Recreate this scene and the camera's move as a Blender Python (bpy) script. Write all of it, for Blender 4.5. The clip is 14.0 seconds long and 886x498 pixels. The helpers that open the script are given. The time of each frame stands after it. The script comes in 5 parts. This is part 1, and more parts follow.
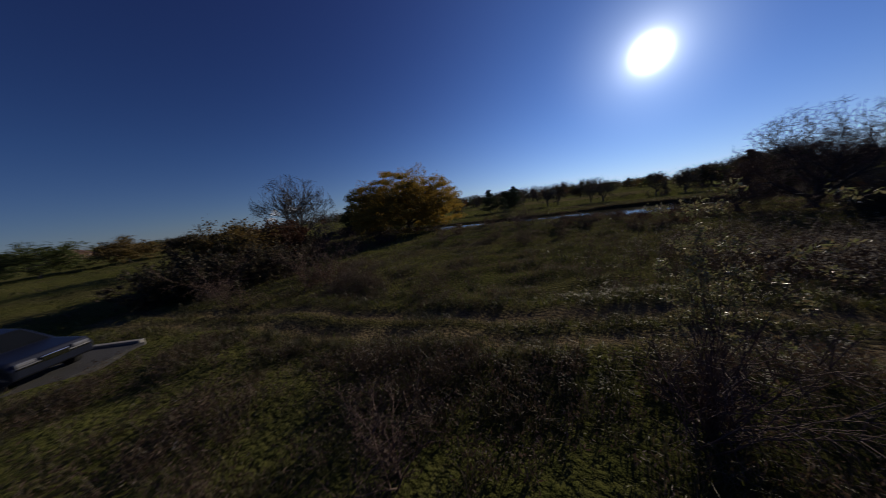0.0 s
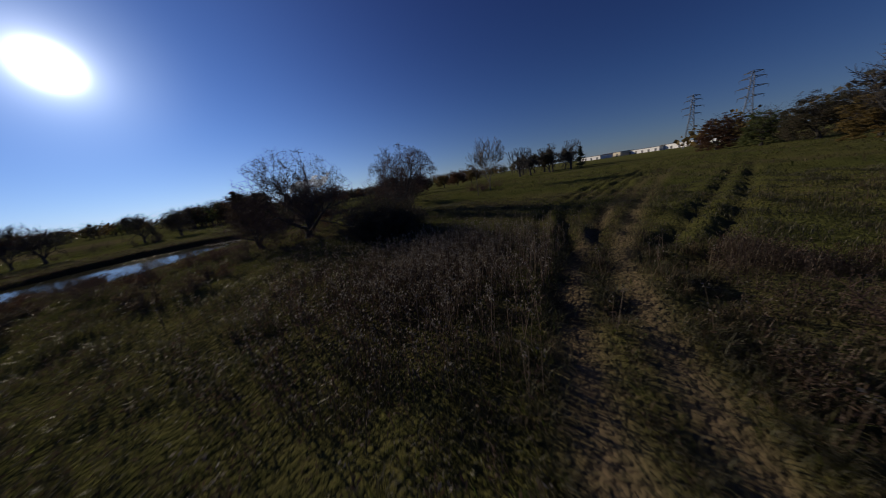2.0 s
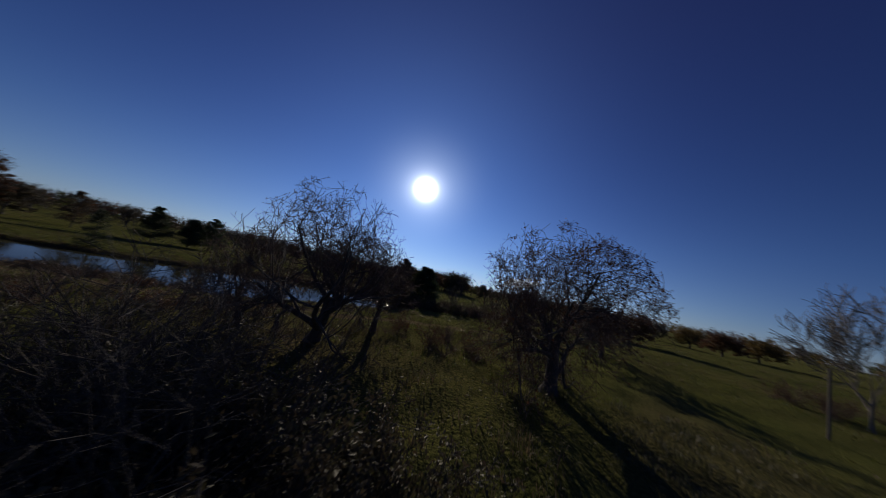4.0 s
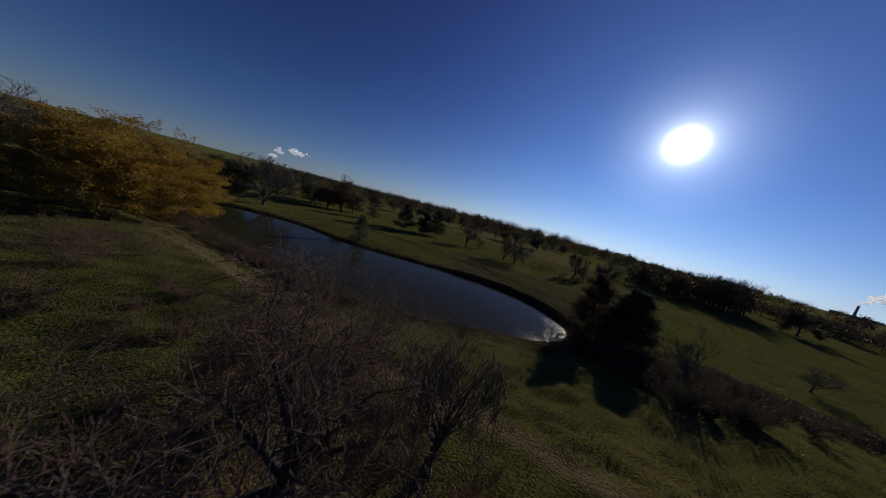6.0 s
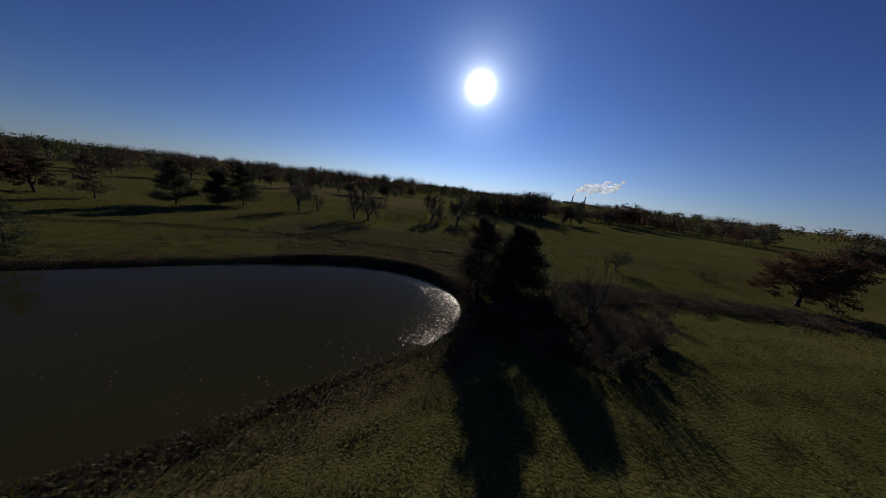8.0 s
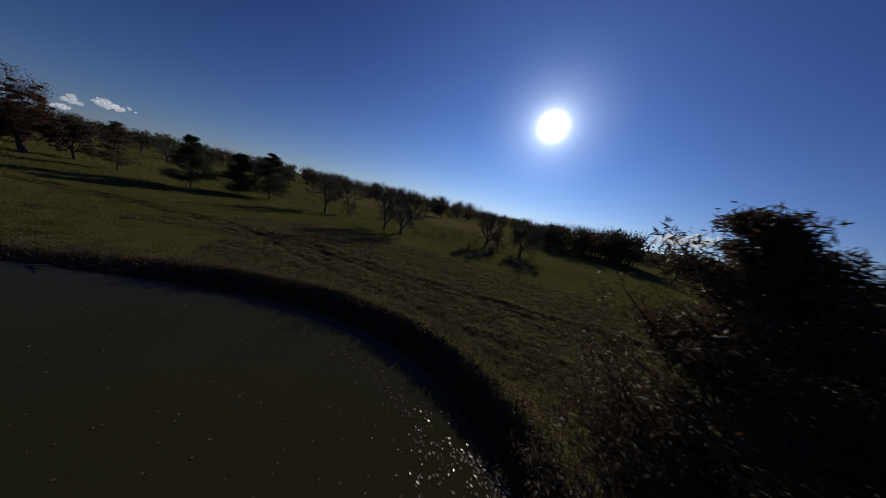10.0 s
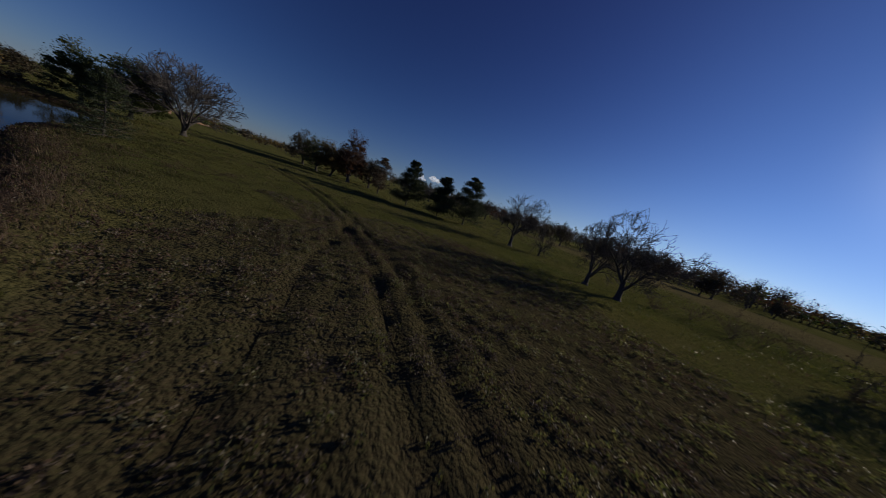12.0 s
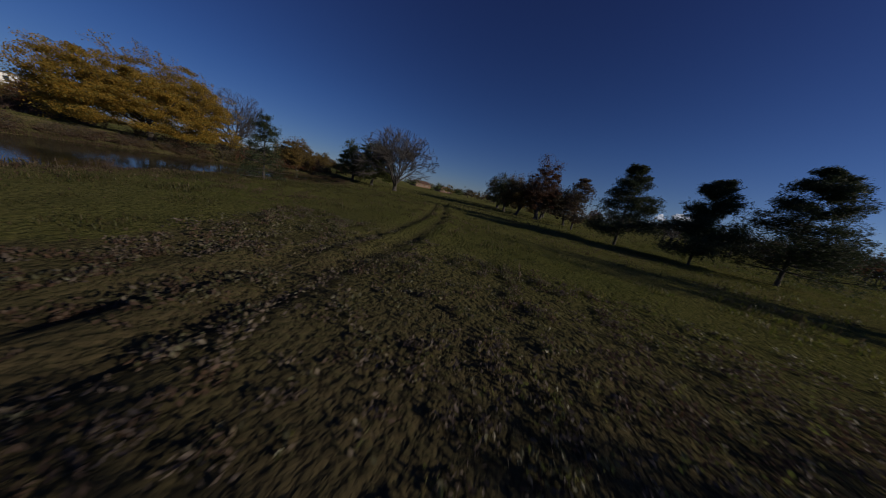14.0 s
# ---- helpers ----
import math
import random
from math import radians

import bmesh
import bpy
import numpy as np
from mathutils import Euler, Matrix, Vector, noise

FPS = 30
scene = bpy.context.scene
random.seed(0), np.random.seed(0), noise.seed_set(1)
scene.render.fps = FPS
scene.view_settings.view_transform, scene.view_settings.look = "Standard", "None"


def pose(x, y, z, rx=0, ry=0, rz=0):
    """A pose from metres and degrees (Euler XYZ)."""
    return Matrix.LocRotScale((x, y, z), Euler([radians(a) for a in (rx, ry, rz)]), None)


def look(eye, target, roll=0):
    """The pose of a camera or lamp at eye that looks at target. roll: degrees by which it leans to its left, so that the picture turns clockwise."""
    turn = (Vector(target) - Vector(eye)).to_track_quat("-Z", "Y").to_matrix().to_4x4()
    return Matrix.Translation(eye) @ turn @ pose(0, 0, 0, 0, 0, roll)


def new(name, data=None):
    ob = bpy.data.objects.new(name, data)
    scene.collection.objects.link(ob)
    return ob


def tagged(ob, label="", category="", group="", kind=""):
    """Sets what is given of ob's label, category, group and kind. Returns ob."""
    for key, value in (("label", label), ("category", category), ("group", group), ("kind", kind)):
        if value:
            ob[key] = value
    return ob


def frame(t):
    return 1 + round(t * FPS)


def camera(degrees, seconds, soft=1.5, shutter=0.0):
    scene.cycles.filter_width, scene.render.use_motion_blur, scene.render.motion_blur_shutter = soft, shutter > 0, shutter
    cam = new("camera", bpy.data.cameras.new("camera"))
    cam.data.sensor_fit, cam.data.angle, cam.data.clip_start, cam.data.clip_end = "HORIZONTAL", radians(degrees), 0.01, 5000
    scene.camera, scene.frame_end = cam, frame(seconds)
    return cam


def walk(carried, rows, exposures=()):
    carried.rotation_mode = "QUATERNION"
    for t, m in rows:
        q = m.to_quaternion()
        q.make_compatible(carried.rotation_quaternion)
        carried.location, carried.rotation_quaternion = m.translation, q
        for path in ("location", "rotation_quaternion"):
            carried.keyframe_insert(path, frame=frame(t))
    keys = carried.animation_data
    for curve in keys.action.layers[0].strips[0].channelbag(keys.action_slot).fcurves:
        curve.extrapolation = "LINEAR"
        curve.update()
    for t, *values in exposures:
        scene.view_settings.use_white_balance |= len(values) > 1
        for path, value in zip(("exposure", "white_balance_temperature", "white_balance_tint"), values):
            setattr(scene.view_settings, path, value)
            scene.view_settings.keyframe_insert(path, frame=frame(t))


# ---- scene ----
# ---- camera and path ----
EXPOSURE = -0.95
cam = camera(120.1, 14.0, soft=0.9, shutter=0.15)


def view(x, y, z, yaw, pitch, roll):
    """A camera pose: yaw to the left of +y, pitch up, roll to its left, in degrees."""
    return pose(x, y, z, 90 + pitch, 0, yaw) @ pose(0, 0, 0, 0, 0, roll)


PATH = [
    (0.0, 0.02, 0.12, 5.19, 39.38, -9.29, -6.87),
    (0.5, -0.57, 1.47, 5.45, 13.46, -13.98, -4.64),
    (1.0, -1.12, 3.61, 5.40, -9.77, -15.69, -1.78),
    (1.5, -1.71, 6.69, 5.30, -31.78, -16.15, -3.56),
    (2.0, -0.38, 10.73, 4.95, -49.68, -14.83, -8.64),
    (2.5, 3.23, 14.43, 4.60, -60.16, -14.06, -15.47),
    (3.0, 8.10, 17.59, 4.60, -54.72, -6.03, -11.99),
    (3.5, 12.42, 20.75, 5.20, -35.32, 4.20, 0.13),
    (4.0, 16.03, 23.88, 5.84, -6.78, 7.31, 11.98),
    (4.2, 17.17, 25.08, 6.15, 3.59, 6.56, 16.74),
    (5.2, 19.35, 30.70, 10.20, 32.00, -1.80, 17.60),
    (6.3, 18.15, 37.61, 12.82, 36.43, -11.62, 13.84),
    (6.5, 17.52, 38.93, 13.00, 31.98, -12.67, 12.51),
    (7.0, 15.54, 41.71, 13.08, 18.34, -15.11, 9.30),
    (7.2, 14.88, 42.78, 12.98, 12.93, -15.60, 7.70),
    (8.2, 12.70, 52.20, 11.30, 3.40, -13.00, 7.00),
    (9.3, 11.47, 63.42, 9.20, 5.70, -9.94, 8.55),
    (9.5, 11.29, 65.83, 8.89, 8.85, -9.57, 10.36),
    (10.0, 10.75, 71.55, 7.76, 16.21, -9.35, 12.90),
    (10.5, 9.18, 76.96, 6.61, 24.67, -9.05, 14.47),
    (11.0, 7.23, 82.04, 5.62, 36.53, -8.36, 17.23),
    (11.5, 5.22, 86.81, 4.93, 49.61, -8.81, 19.61),
    (12.0, 2.18, 91.48, 4.37, 63.85, -10.80, 18.35),
    (12.5, -2.03, 94.95, 3.67, 76.44, -12.18, 16.1),
    (13.0, -6.47, 97.38, 3.13, 88.22, -12.8, 14.9),
    (13.5, -11.25, 98.77, 2.75, 99.93, -13.2, 13.4),
    (14.0, -16.28, 98.97, 2.41, 110.92, -12.9, 11.6),
]
walk(cam, [(row[0], view(*row[1:])) for row in PATH], exposures=[(0.0, EXPOSURE), (2.8, EXPOSURE), (3.6, EXPOSURE - 0.05), (4.3, EXPOSURE - 0.05), (6.0, EXPOSURE), (11.8, EXPOSURE), (13.2, EXPOSURE + 0.05), (14.0, EXPOSURE + 0.05)])

# ---- world and sun ----
SUN_EL = radians(19.3)
SUN_DIR = Vector((0, math.cos(SUN_EL), math.sin(SUN_EL)))


def rgba(c):
    return (c[0], c[1], c[2], 1.0)


def node(nt, kind, **values):
    n = nt.nodes.new(kind)
    for key, value in values.items():
        n.inputs[key].default_value = value
    return n


def build_world():
    world = bpy.data.worlds.new("sky")
    scene.world = world
    world.use_nodes = True
    nt = world.node_tree
    nt.nodes.clear()
    out = nt.nodes.new("ShaderNodeOutputWorld")
    sky = nt.nodes.new("ShaderNodeTexSky")
    sky.sky_type = "NISHITA"
    sky.sun_disc = False
    sky.sun_elevation = SUN_EL
    sky.sun_rotation = 0.0
    sky.altitude = 200
    sky.air_density = 1.0
    sky.dust_density = 0.0
    sky.ozone_density = 6.0
    bg = nt.nodes.new("ShaderNodeBackground")
    bg.inputs["Strength"].default_value = 0.085
    hsv = node(nt, "ShaderNodeHueSaturation", Saturation=1.12, Value=1.0)
    nt.links.new(sky.outputs[0], hsv.inputs["Color"])
    tint = nt.nodes.new("ShaderNodeMix")
    tint.data_type, tint.blend_type = "RGBA", "MULTIPLY"
    tint.inputs[0].default_value = 1.0
    lift = nt.nodes.new("ShaderNodeTexCoord")
    split = nt.nodes.new("ShaderNodeSeparateXYZ")
    nt.links.new(lift.outputs["Generated"], split.inputs[0])
    ramp = nt.nodes.new("ShaderNodeValToRGB")
    ramp.color_ramp.elements[0].position, ramp.color_ramp.elements[0].color = 0.0, (0.72, 0.84, 1.29, 1)
    ramp.color_ramp.elements[1].position, ramp.color_ramp.elements[1].color = 0.75, (1.75, 0.69, 1.03, 1)
    mid_air = ramp.color_ramp.elements.new(0.22)
    mid_air.color = (0.92, 0.86, 1.30, 1)
    nt.links.new(split.outputs["Z"], ramp.inputs[0])
    nt.links.new(ramp.outputs[0], tint.inputs[7])
    nt.links.new(hsv.outputs[0], tint.inputs[6])
    nt.links.new(tint.outputs[2], bg.inputs["Color"])
    # the sun's own disc and the bright air round it
    co = nt.nodes.new("ShaderNodeTexCoord")
    dot = nt.nodes.new("ShaderNodeVectorMath")
    dot.operation = "DOT_PRODUCT"
    dot.inputs[1].default_value = SUN_DIR
    norm = nt.nodes.new("ShaderNodeVectorMath")
    norm.operation = "NORMALIZE"
    nt.links.new(co.outputs["Generated"], norm.inputs[0])
    nt.links.new(norm.outputs[0], dot.inputs[0])
    acos = nt.nodes.new("ShaderNodeMath")
    acos.operation = "ARCCOSINE"
    nt.links.new(dot.outputs["Value"], acos.inputs[0])
    total = None
    for width, power, colour in ((0.024, 30.0, (1.0, 0.97, 0.92, 1)), (0.055, 1.6, (0.95, 0.97, 1.0, 1)), (0.13, 0.75, (0.75, 0.88, 1.0, 1)), (0.45, 0.30, (0.22, 0.48, 1.0, 1))):
        div = nt.nodes.new("ShaderNodeMath")
        div.operation = "DIVIDE"
        div.inputs[1].default_value = width
        nt.links.new(acos.outputs[0], div.inputs[0])
        sq = nt.nodes.new("ShaderNodeMath")
        sq.operation = "MULTIPLY"
        nt.links.new(div.outputs[0], sq.inputs[0])
        nt.links.new(div.outputs[0], sq.inputs[1])
        neg = nt.nodes.new("ShaderNodeMath")
        neg.operation = "MULTIPLY"
        neg.inputs[1].default_value = -1.0
        nt.links.new(sq.outputs[0], neg.inputs[0])
        ex = nt.nodes.new("ShaderNodeMath")
        ex.operation = "EXPONENT"
        nt.links.new(neg.outputs[0], ex.inputs[0])
        st = nt.nodes.new("ShaderNodeMath")
        st.operation = "MULTIPLY"
        st.inputs[1].default_value = power
        nt.links.new(ex.outputs[0], st.inputs[0])
        glow = nt.nodes.new("ShaderNodeBackground")
        glow.inputs["Color"].default_value = colour
        nt.links.new(st.outputs[0], glow.inputs["Strength"])
        add = nt.nodes.new("ShaderNodeAddShader")
        nt.links.new(total.outputs[0] if total else bg.outputs[0], add.inputs[0])
        nt.links.new(glow.outputs[0], add.inputs[1])
        total = add
    # pale air low over the horizon, brightest towards the sun
    sep = nt.nodes.new("ShaderNodeSeparateXYZ")
    nt.links.new(norm.outputs[0], sep.inputs[0])

    def calc(kind, a, b=None):
        n = nt.nodes.new("ShaderNodeMath")
        n.operation = kind
        for k, value in enumerate((a, b)):
            if isinstance(value, float):
                n.inputs[k].default_value = value
            elif value is not None:
                nt.links.new(value, n.inputs[k])
        return n.outputs[0]

    low = calc("EXPONENT", calc("MULTIPLY", calc("ABSOLUTE", sep.outputs["Z"]), -7.5))
    away = calc("DIVIDE", acos.outputs[0], 0.75)
    towards = calc("EXPONENT", calc("MULTIPLY", calc("MULTIPLY", away, away), -1.0))
    share = calc("MULTIPLY", low, calc("ADD", calc("MULTIPLY", towards, 0.95), 0.12))
    wide = calc("DIVIDE", acos.outputs[0], 0.85)
    fall = calc("EXPONENT", calc("MULTIPLY", calc("MULTIPLY", wide, wide), -1.0))
    nt.links.new(calc("ADD", calc("MULTIPLY", fall, 0.036), 0.054), bg.inputs["Strength"])
    haze = nt.nodes.new("ShaderNodeBackground")
    haze.inputs["Color"].default_value = (0.64, 0.81, 1.0, 1)
    nt.links.new(share, haze.inputs["Strength"])
    last = nt.nodes.new("ShaderNodeAddShader")
    nt.links.new(total.outputs[0], last.inputs[0])
    nt.links.new(haze.outputs[0], last.inputs[1])
    nt.links.new(last.outputs[0], out.inputs["Surface"])


build_world()
sun = new("sun", bpy.data.lights.new("sun", "SUN"))
sun.data.energy = 5.0
sun.data.angle = radians(0.5)
sun.data.color = (1.0, 0.86, 0.67)
sun.matrix_world = look(SUN_DIR * 100, (0, 0, 0))


# ---- materials ----
def mix_colours(nt, fac, a, b):
    m = nt.nodes.new("ShaderNodeMix")
    m.data_type = "RGBA"
    if isinstance(fac, float):
        m.inputs[0].default_value = fac
    else:
        nt.links.new(fac, m.inputs[0])
    for socket, value in ((m.inputs[6], a), (m.inputs[7], b)):
        if isinstance(value, tuple):
            socket.default_value = rgba(value)
        else:
            nt.links.new(value, socket)
    return m.outputs[2]


def noise_fac(nt, scale, detail=4.0, low=0.35, high=0.65, coords=None):
    if coords is None:
        coords = nt.nodes.new("ShaderNodeTexCoord").outputs["Object"]
    n = node(nt, "ShaderNodeTexNoise", Scale=scale, Detail=detail)
    nt.links.new(coords, n.inputs["Vector"])
    r = node(nt, "ShaderNodeMapRange")
    r.inputs[1].default_value, r.inputs[2].default_value = low, high
    nt.links.new(n.outputs["Fac"], r.inputs[0])
    return r.outputs[0]


def new_material(name):
    m = bpy.data.materials.new(name)
    m.use_nodes = True
    nt = m.node_tree
    nt.nodes.clear()
    return m, nt, nt.nodes.new("ShaderNodeOutputMaterial")


def leaf_material(name, colours, through_light=0.35, rough=0.6, passed=(1.0, 1.0, 1.0), shiny=0.3):
    """Foliage: every leaf takes its own shade; part of the light passes through it."""
    m, nt, out = new_material(name)
    geo = nt.nodes.new("ShaderNodeNewGeometry")
    ramp = nt.nodes.new("ShaderNodeValToRGB")
    ramp.color_ramp.interpolation = "LINEAR"
    while len(ramp.color_ramp.elements) < len(colours):
        ramp.color_ramp.elements.new(0.5)
    for i, c in enumerate(colours):
        ramp.color_ramp.elements[i].position = i / max(1, len(colours) - 1)
        ramp.color_ramp.elements[i].color = rgba(c)
    nt.links.new(geo.outputs["Random Per Island"], ramp.inputs[0])
    patch = noise_fac(nt, 0.25, 3.0, 0.3, 0.7)
    dark = mix_colours(nt, 0.5, ramp.outputs[0], tuple(v * 0.35 for v in colours[0]))
    colour = mix_colours(nt, patch, dark, ramp.outputs[0])
    surface = node(nt, "ShaderNodeBsdfPrincipled", Roughness=rough)
    nt.links.new(colour, surface.inputs["Base Color"])
    surface.inputs["Specular IOR Level"].default_value = shiny
    glow = nt.nodes.new("ShaderNodeBsdfTranslucent")
    shine = nt.nodes.new("ShaderNodeMix")
    shine.data_type, shine.blend_type = "RGBA", "MULTIPLY"
    shine.inputs[0].default_value = 1.0
    shine.inputs[7].default_value = rgba(passed)
    nt.links.new(colour, shine.inputs[6])
    nt.links.new(shine.outputs[2], glow.inputs["Color"])
    mix = nt.nodes.new("ShaderNodeMixShader")
    mix.inputs[0].default_value = through_light
    nt.links.new(surface.outputs[0], mix.inputs[1])
    nt.links.new(glow.outputs[0], mix.inputs[2])
    nt.links.new(mix.outputs[0], out.inputs["Surface"])
    return m


def rough_material(name, a, b, scale=3.0, rough=0.85, bump=0.4, metal=0.0, fine=40.0):
    """A plain surface with stains at one scale and grain at another."""
    m, nt, out = new_material(name)
    co = nt.nodes.new("ShaderNodeTexCoord").outputs["Object"]
    base = mix_colours(nt, noise_fac(nt, scale, 4.0, coords=co), a, b)
    grain = noise_fac(nt, fine, 3.0, 0.2, 0.8, coords=co)
    colour = mix_colours(nt, grain, base, tuple(0.6 * x + 0.4 * y for x, y in zip(a, b)))
    s = node(nt, "ShaderNodeBsdfPrincipled", Roughness=rough, Metallic=metal)
    nt.links.new(colour, s.inputs["Base Color"])
    bp = node(nt, "ShaderNodeBump", Strength=bump, Distance=0.02)
    nt.links.new(grain, bp.inputs["Height"])
    nt.links.new(bp.outputs[0], s.inputs["Normal"])
    nt.links.new(s.outputs[0], out.inputs["Surface"])
    return m


def ground_material():
    """Turf, crop, dry weeds and bare earth; the mesh says how much of each."""
    m, nt, out = new_material("meadow_ground")
    co = nt.nodes.new("ShaderNodeTexCoord").outputs["Object"]
    big = noise_fac(nt, 0.06, 5.0, 0.35, 0.65, co)
    mid = noise_fac(nt, 0.6, 5.0, 0.35, 0.65, co)
    fine = noise_fac(nt, 7.0, 6.0, 0.3, 0.7, co)
    turf = mix_colours(nt, mid, (0.060, 0.070, 0.018), (0.092, 0.098, 0.026))
    turf = mix_colours(nt, big, turf, (0.152, 0.132, 0.045))
    turf = mix_colours(nt, fine, turf, (0.040, 0.048, 0.012))
    dry = mix_colours(nt, mid, (0.130, 0.095, 0.055), (0.092, 0.078, 0.038))
    dry = mix_colours(nt, fine, dry, (0.045, 0.037, 0.022))
    earth = mix_colours(nt, fine, (0.215, 0.152, 0.092), (0.105, 0.078, 0.050))
    # muddy soil colour, also laid on as painted shade on bank and crop field
    mud_and_shade = mix_colours(nt, fine, (0.050, 0.038, 0.026), (0.030, 0.024, 0.018))
    layers = turf
    for key, colour in (("dry", dry), ("earth", earth), ("mud_and_shade", mud_and_shade)):
        at = nt.nodes.new("ShaderNodeAttribute")
        at.attribute_name = key
        layers = mix_colours(nt, at.outputs["Fac"], layers, colour)
    s = node(nt, "ShaderNodeBsdfPrincipled", Roughness=0.95)
    s.inputs["Specular IOR Level"].default_value = 0.0
    nt.links.new(layers, s.inputs["Base Color"])
    s.inputs["Sheen Weight"].default_value = 0.11
    s.inputs["Sheen Roughness"].default_value = 0.45
    s.inputs["Sheen Tint"].default_value = (0.60, 0.62, 0.25, 1)
    bp = node(nt, "ShaderNodeBump", Strength=0.9, Distance=0.12)
    nt.links.new(fine, bp.inputs["Height"])
    nt.links.new(bp.outputs[0], s.inputs["Normal"])
    nt.links.new(s.outputs[0], out.inputs["Surface"])
    return m


def water_material():
    m, nt, out = new_material("pond_water")
    co = nt.nodes.new("ShaderNodeTexCoord").outputs["Object"]
    s = node(nt, "ShaderNodeBsdfPrincipled", Roughness=0.06, IOR=1.33)
    murk = mix_colours(nt, noise_fac(nt, 0.08, 3.0, 0.3, 0.7, co), (0.029, 0.030, 0.015), (0.039, 0.037, 0.019))
    nt.links.new(murk, s.inputs["Base Color"])
    s.inputs["Specular IOR Level"].default_value = 0.05
    n1 = node(nt, "ShaderNodeTexNoise", Scale=2.2, Detail=3.0)
    nt.links.new(co, n1.inputs["Vector"])
    bp = node(nt, "ShaderNodeBump", Strength=0.12, Distance=0.03)
    nt.links.new(n1.outputs["Fac"], bp.inputs["Height"])
    nt.links.new(bp.outputs[0], s.inputs["Normal"])
    nt.links.new(s.outputs[0], out.inputs["Surface"])
    return m


BARK = rough_material("bark", (0.048, 0.042, 0.038), (0.088, 0.078, 0.070), 4.0, 0.9, 0.8)
PALE_BARK = rough_material("pale_bark", (0.13, 0.11, 0.09), (0.21, 0.185, 0.155), 4.0, 0.9, 0.6)
TWIG = rough_material("bramble_twig", (0.080, 0.047, 0.036), (0.13, 0.082, 0.064), 4.0, 0.85, 0.3)
DEAD_STEM = leaf_material("dead_stem", [(0.10, 0.075, 0.05), (0.17, 0.13, 0.09), (0.07, 0.055, 0.04)], 0.15)
SEED = leaf_material("seed_head", [(0.19, 0.165, 0.13), (0.28, 0.255, 0.215), (0.12, 0.10, 0.078)], 0.4)
YELLOW = leaf_material("yellow_leaf", [(0.40, 0.235, 0.035), (0.52, 0.33, 0.055), (0.34, 0.25, 0.05), (0.17, 0.18, 0.045)], 0.55)
RUST = leaf_material("rust_leaf", [(0.115, 0.052, 0.028), (0.16, 0.080, 0.036), (0.075, 0.042, 0.027)], 0.35)
OCHRE = leaf_material("ochre_leaf", [(0.26, 0.16, 0.04), (0.20, 0.15, 0.05), (0.14, 0.11, 0.04)], 0.35)
GREEN = leaf_material("green_leaf", [(0.070, 0.100, 0.028), (0.11, 0.135, 0.035), (0.15, 0.15, 0.042)], 0.35)
NEEDLE = leaf_material("needle", [(0.032, 0.050, 0.022), (0.050, 0.072, 0.030), (0.065, 0.080, 0.030)], 0.3)
RED_NEEDLE = leaf_material("reddish_needle", [(0.10, 0.062, 0.036), (0.07, 0.066, 0.032), (0.14, 0.078, 0.042)], 0.35)
GRASS = leaf_material("grass_blade", [(0.078, 0.092, 0.024), (0.115, 0.122, 0.034), (0.15, 0.132, 0.05), (0.18, 0.130, 0.07)], 0.54, 0.5, (0.9, 1.08, 0.6), 0.4)
CROP = leaf_material("crop_leaf", [(0.120, 0.122, 0.062), (0.170, 0.162, 0.088), (0.205, 0.166, 0.108), (0.225, 0.175, 0.128)], 0.55, 0.46, (0.9, 1.08, 0.5), 0.55)
DRY = leaf_material("dry_grass", [(0.15, 0.11, 0.06), (0.21, 0.16, 0.09), (0.09, 0.07, 0.04), (0.08, 0.085, 0.03)], 0.35)
DULL_GRASS = leaf_material("dull_grass", [(0.070, 0.070, 0.034), (0.105, 0.098, 0.052), (0.13, 0.108, 0.066), (0.085, 0.090, 0.030)], 0.35, 0.55, (0.95, 1.05, 0.75), 0.35)
FAR_LEAF = leaf_material("far_foliage", [(0.062, 0.056, 0.036), (0.095, 0.070, 0.042), (0.065, 0.072, 0.034), (0.12, 0.080, 0.042)], 0.28)
BROWN_WEED = leaf_material("brown_weed", [(0.085, 0.052, 0.034), (0.13, 0.082, 0.052), (0.065, 0.045, 0.030), (0.17, 0.12, 0.085)], 0.35)
WITHERED = leaf_material("withered_leaf", [(0.12, 0.092, 0.066), (0.15, 0.118, 0.090), (0.09, 0.070, 0.052), (0.175, 0.145, 0.115)], 0.3)
FLOATING = leaf_material("wet_leaf", [(0.20, 0.16, 0.11), (0.30, 0.25, 0.19), (0.13, 0.09, 0.06)], 0.2, 0.3, shiny=0.7)
WILLOW = leaf_material("willow_leaf", [(0.13, 0.145, 0.055), (0.20, 0.205, 0.085), (0.30, 0.26, 0.14), (0.17, 0.11, 0.06)], 0.5, 0.35, shiny=0.7)


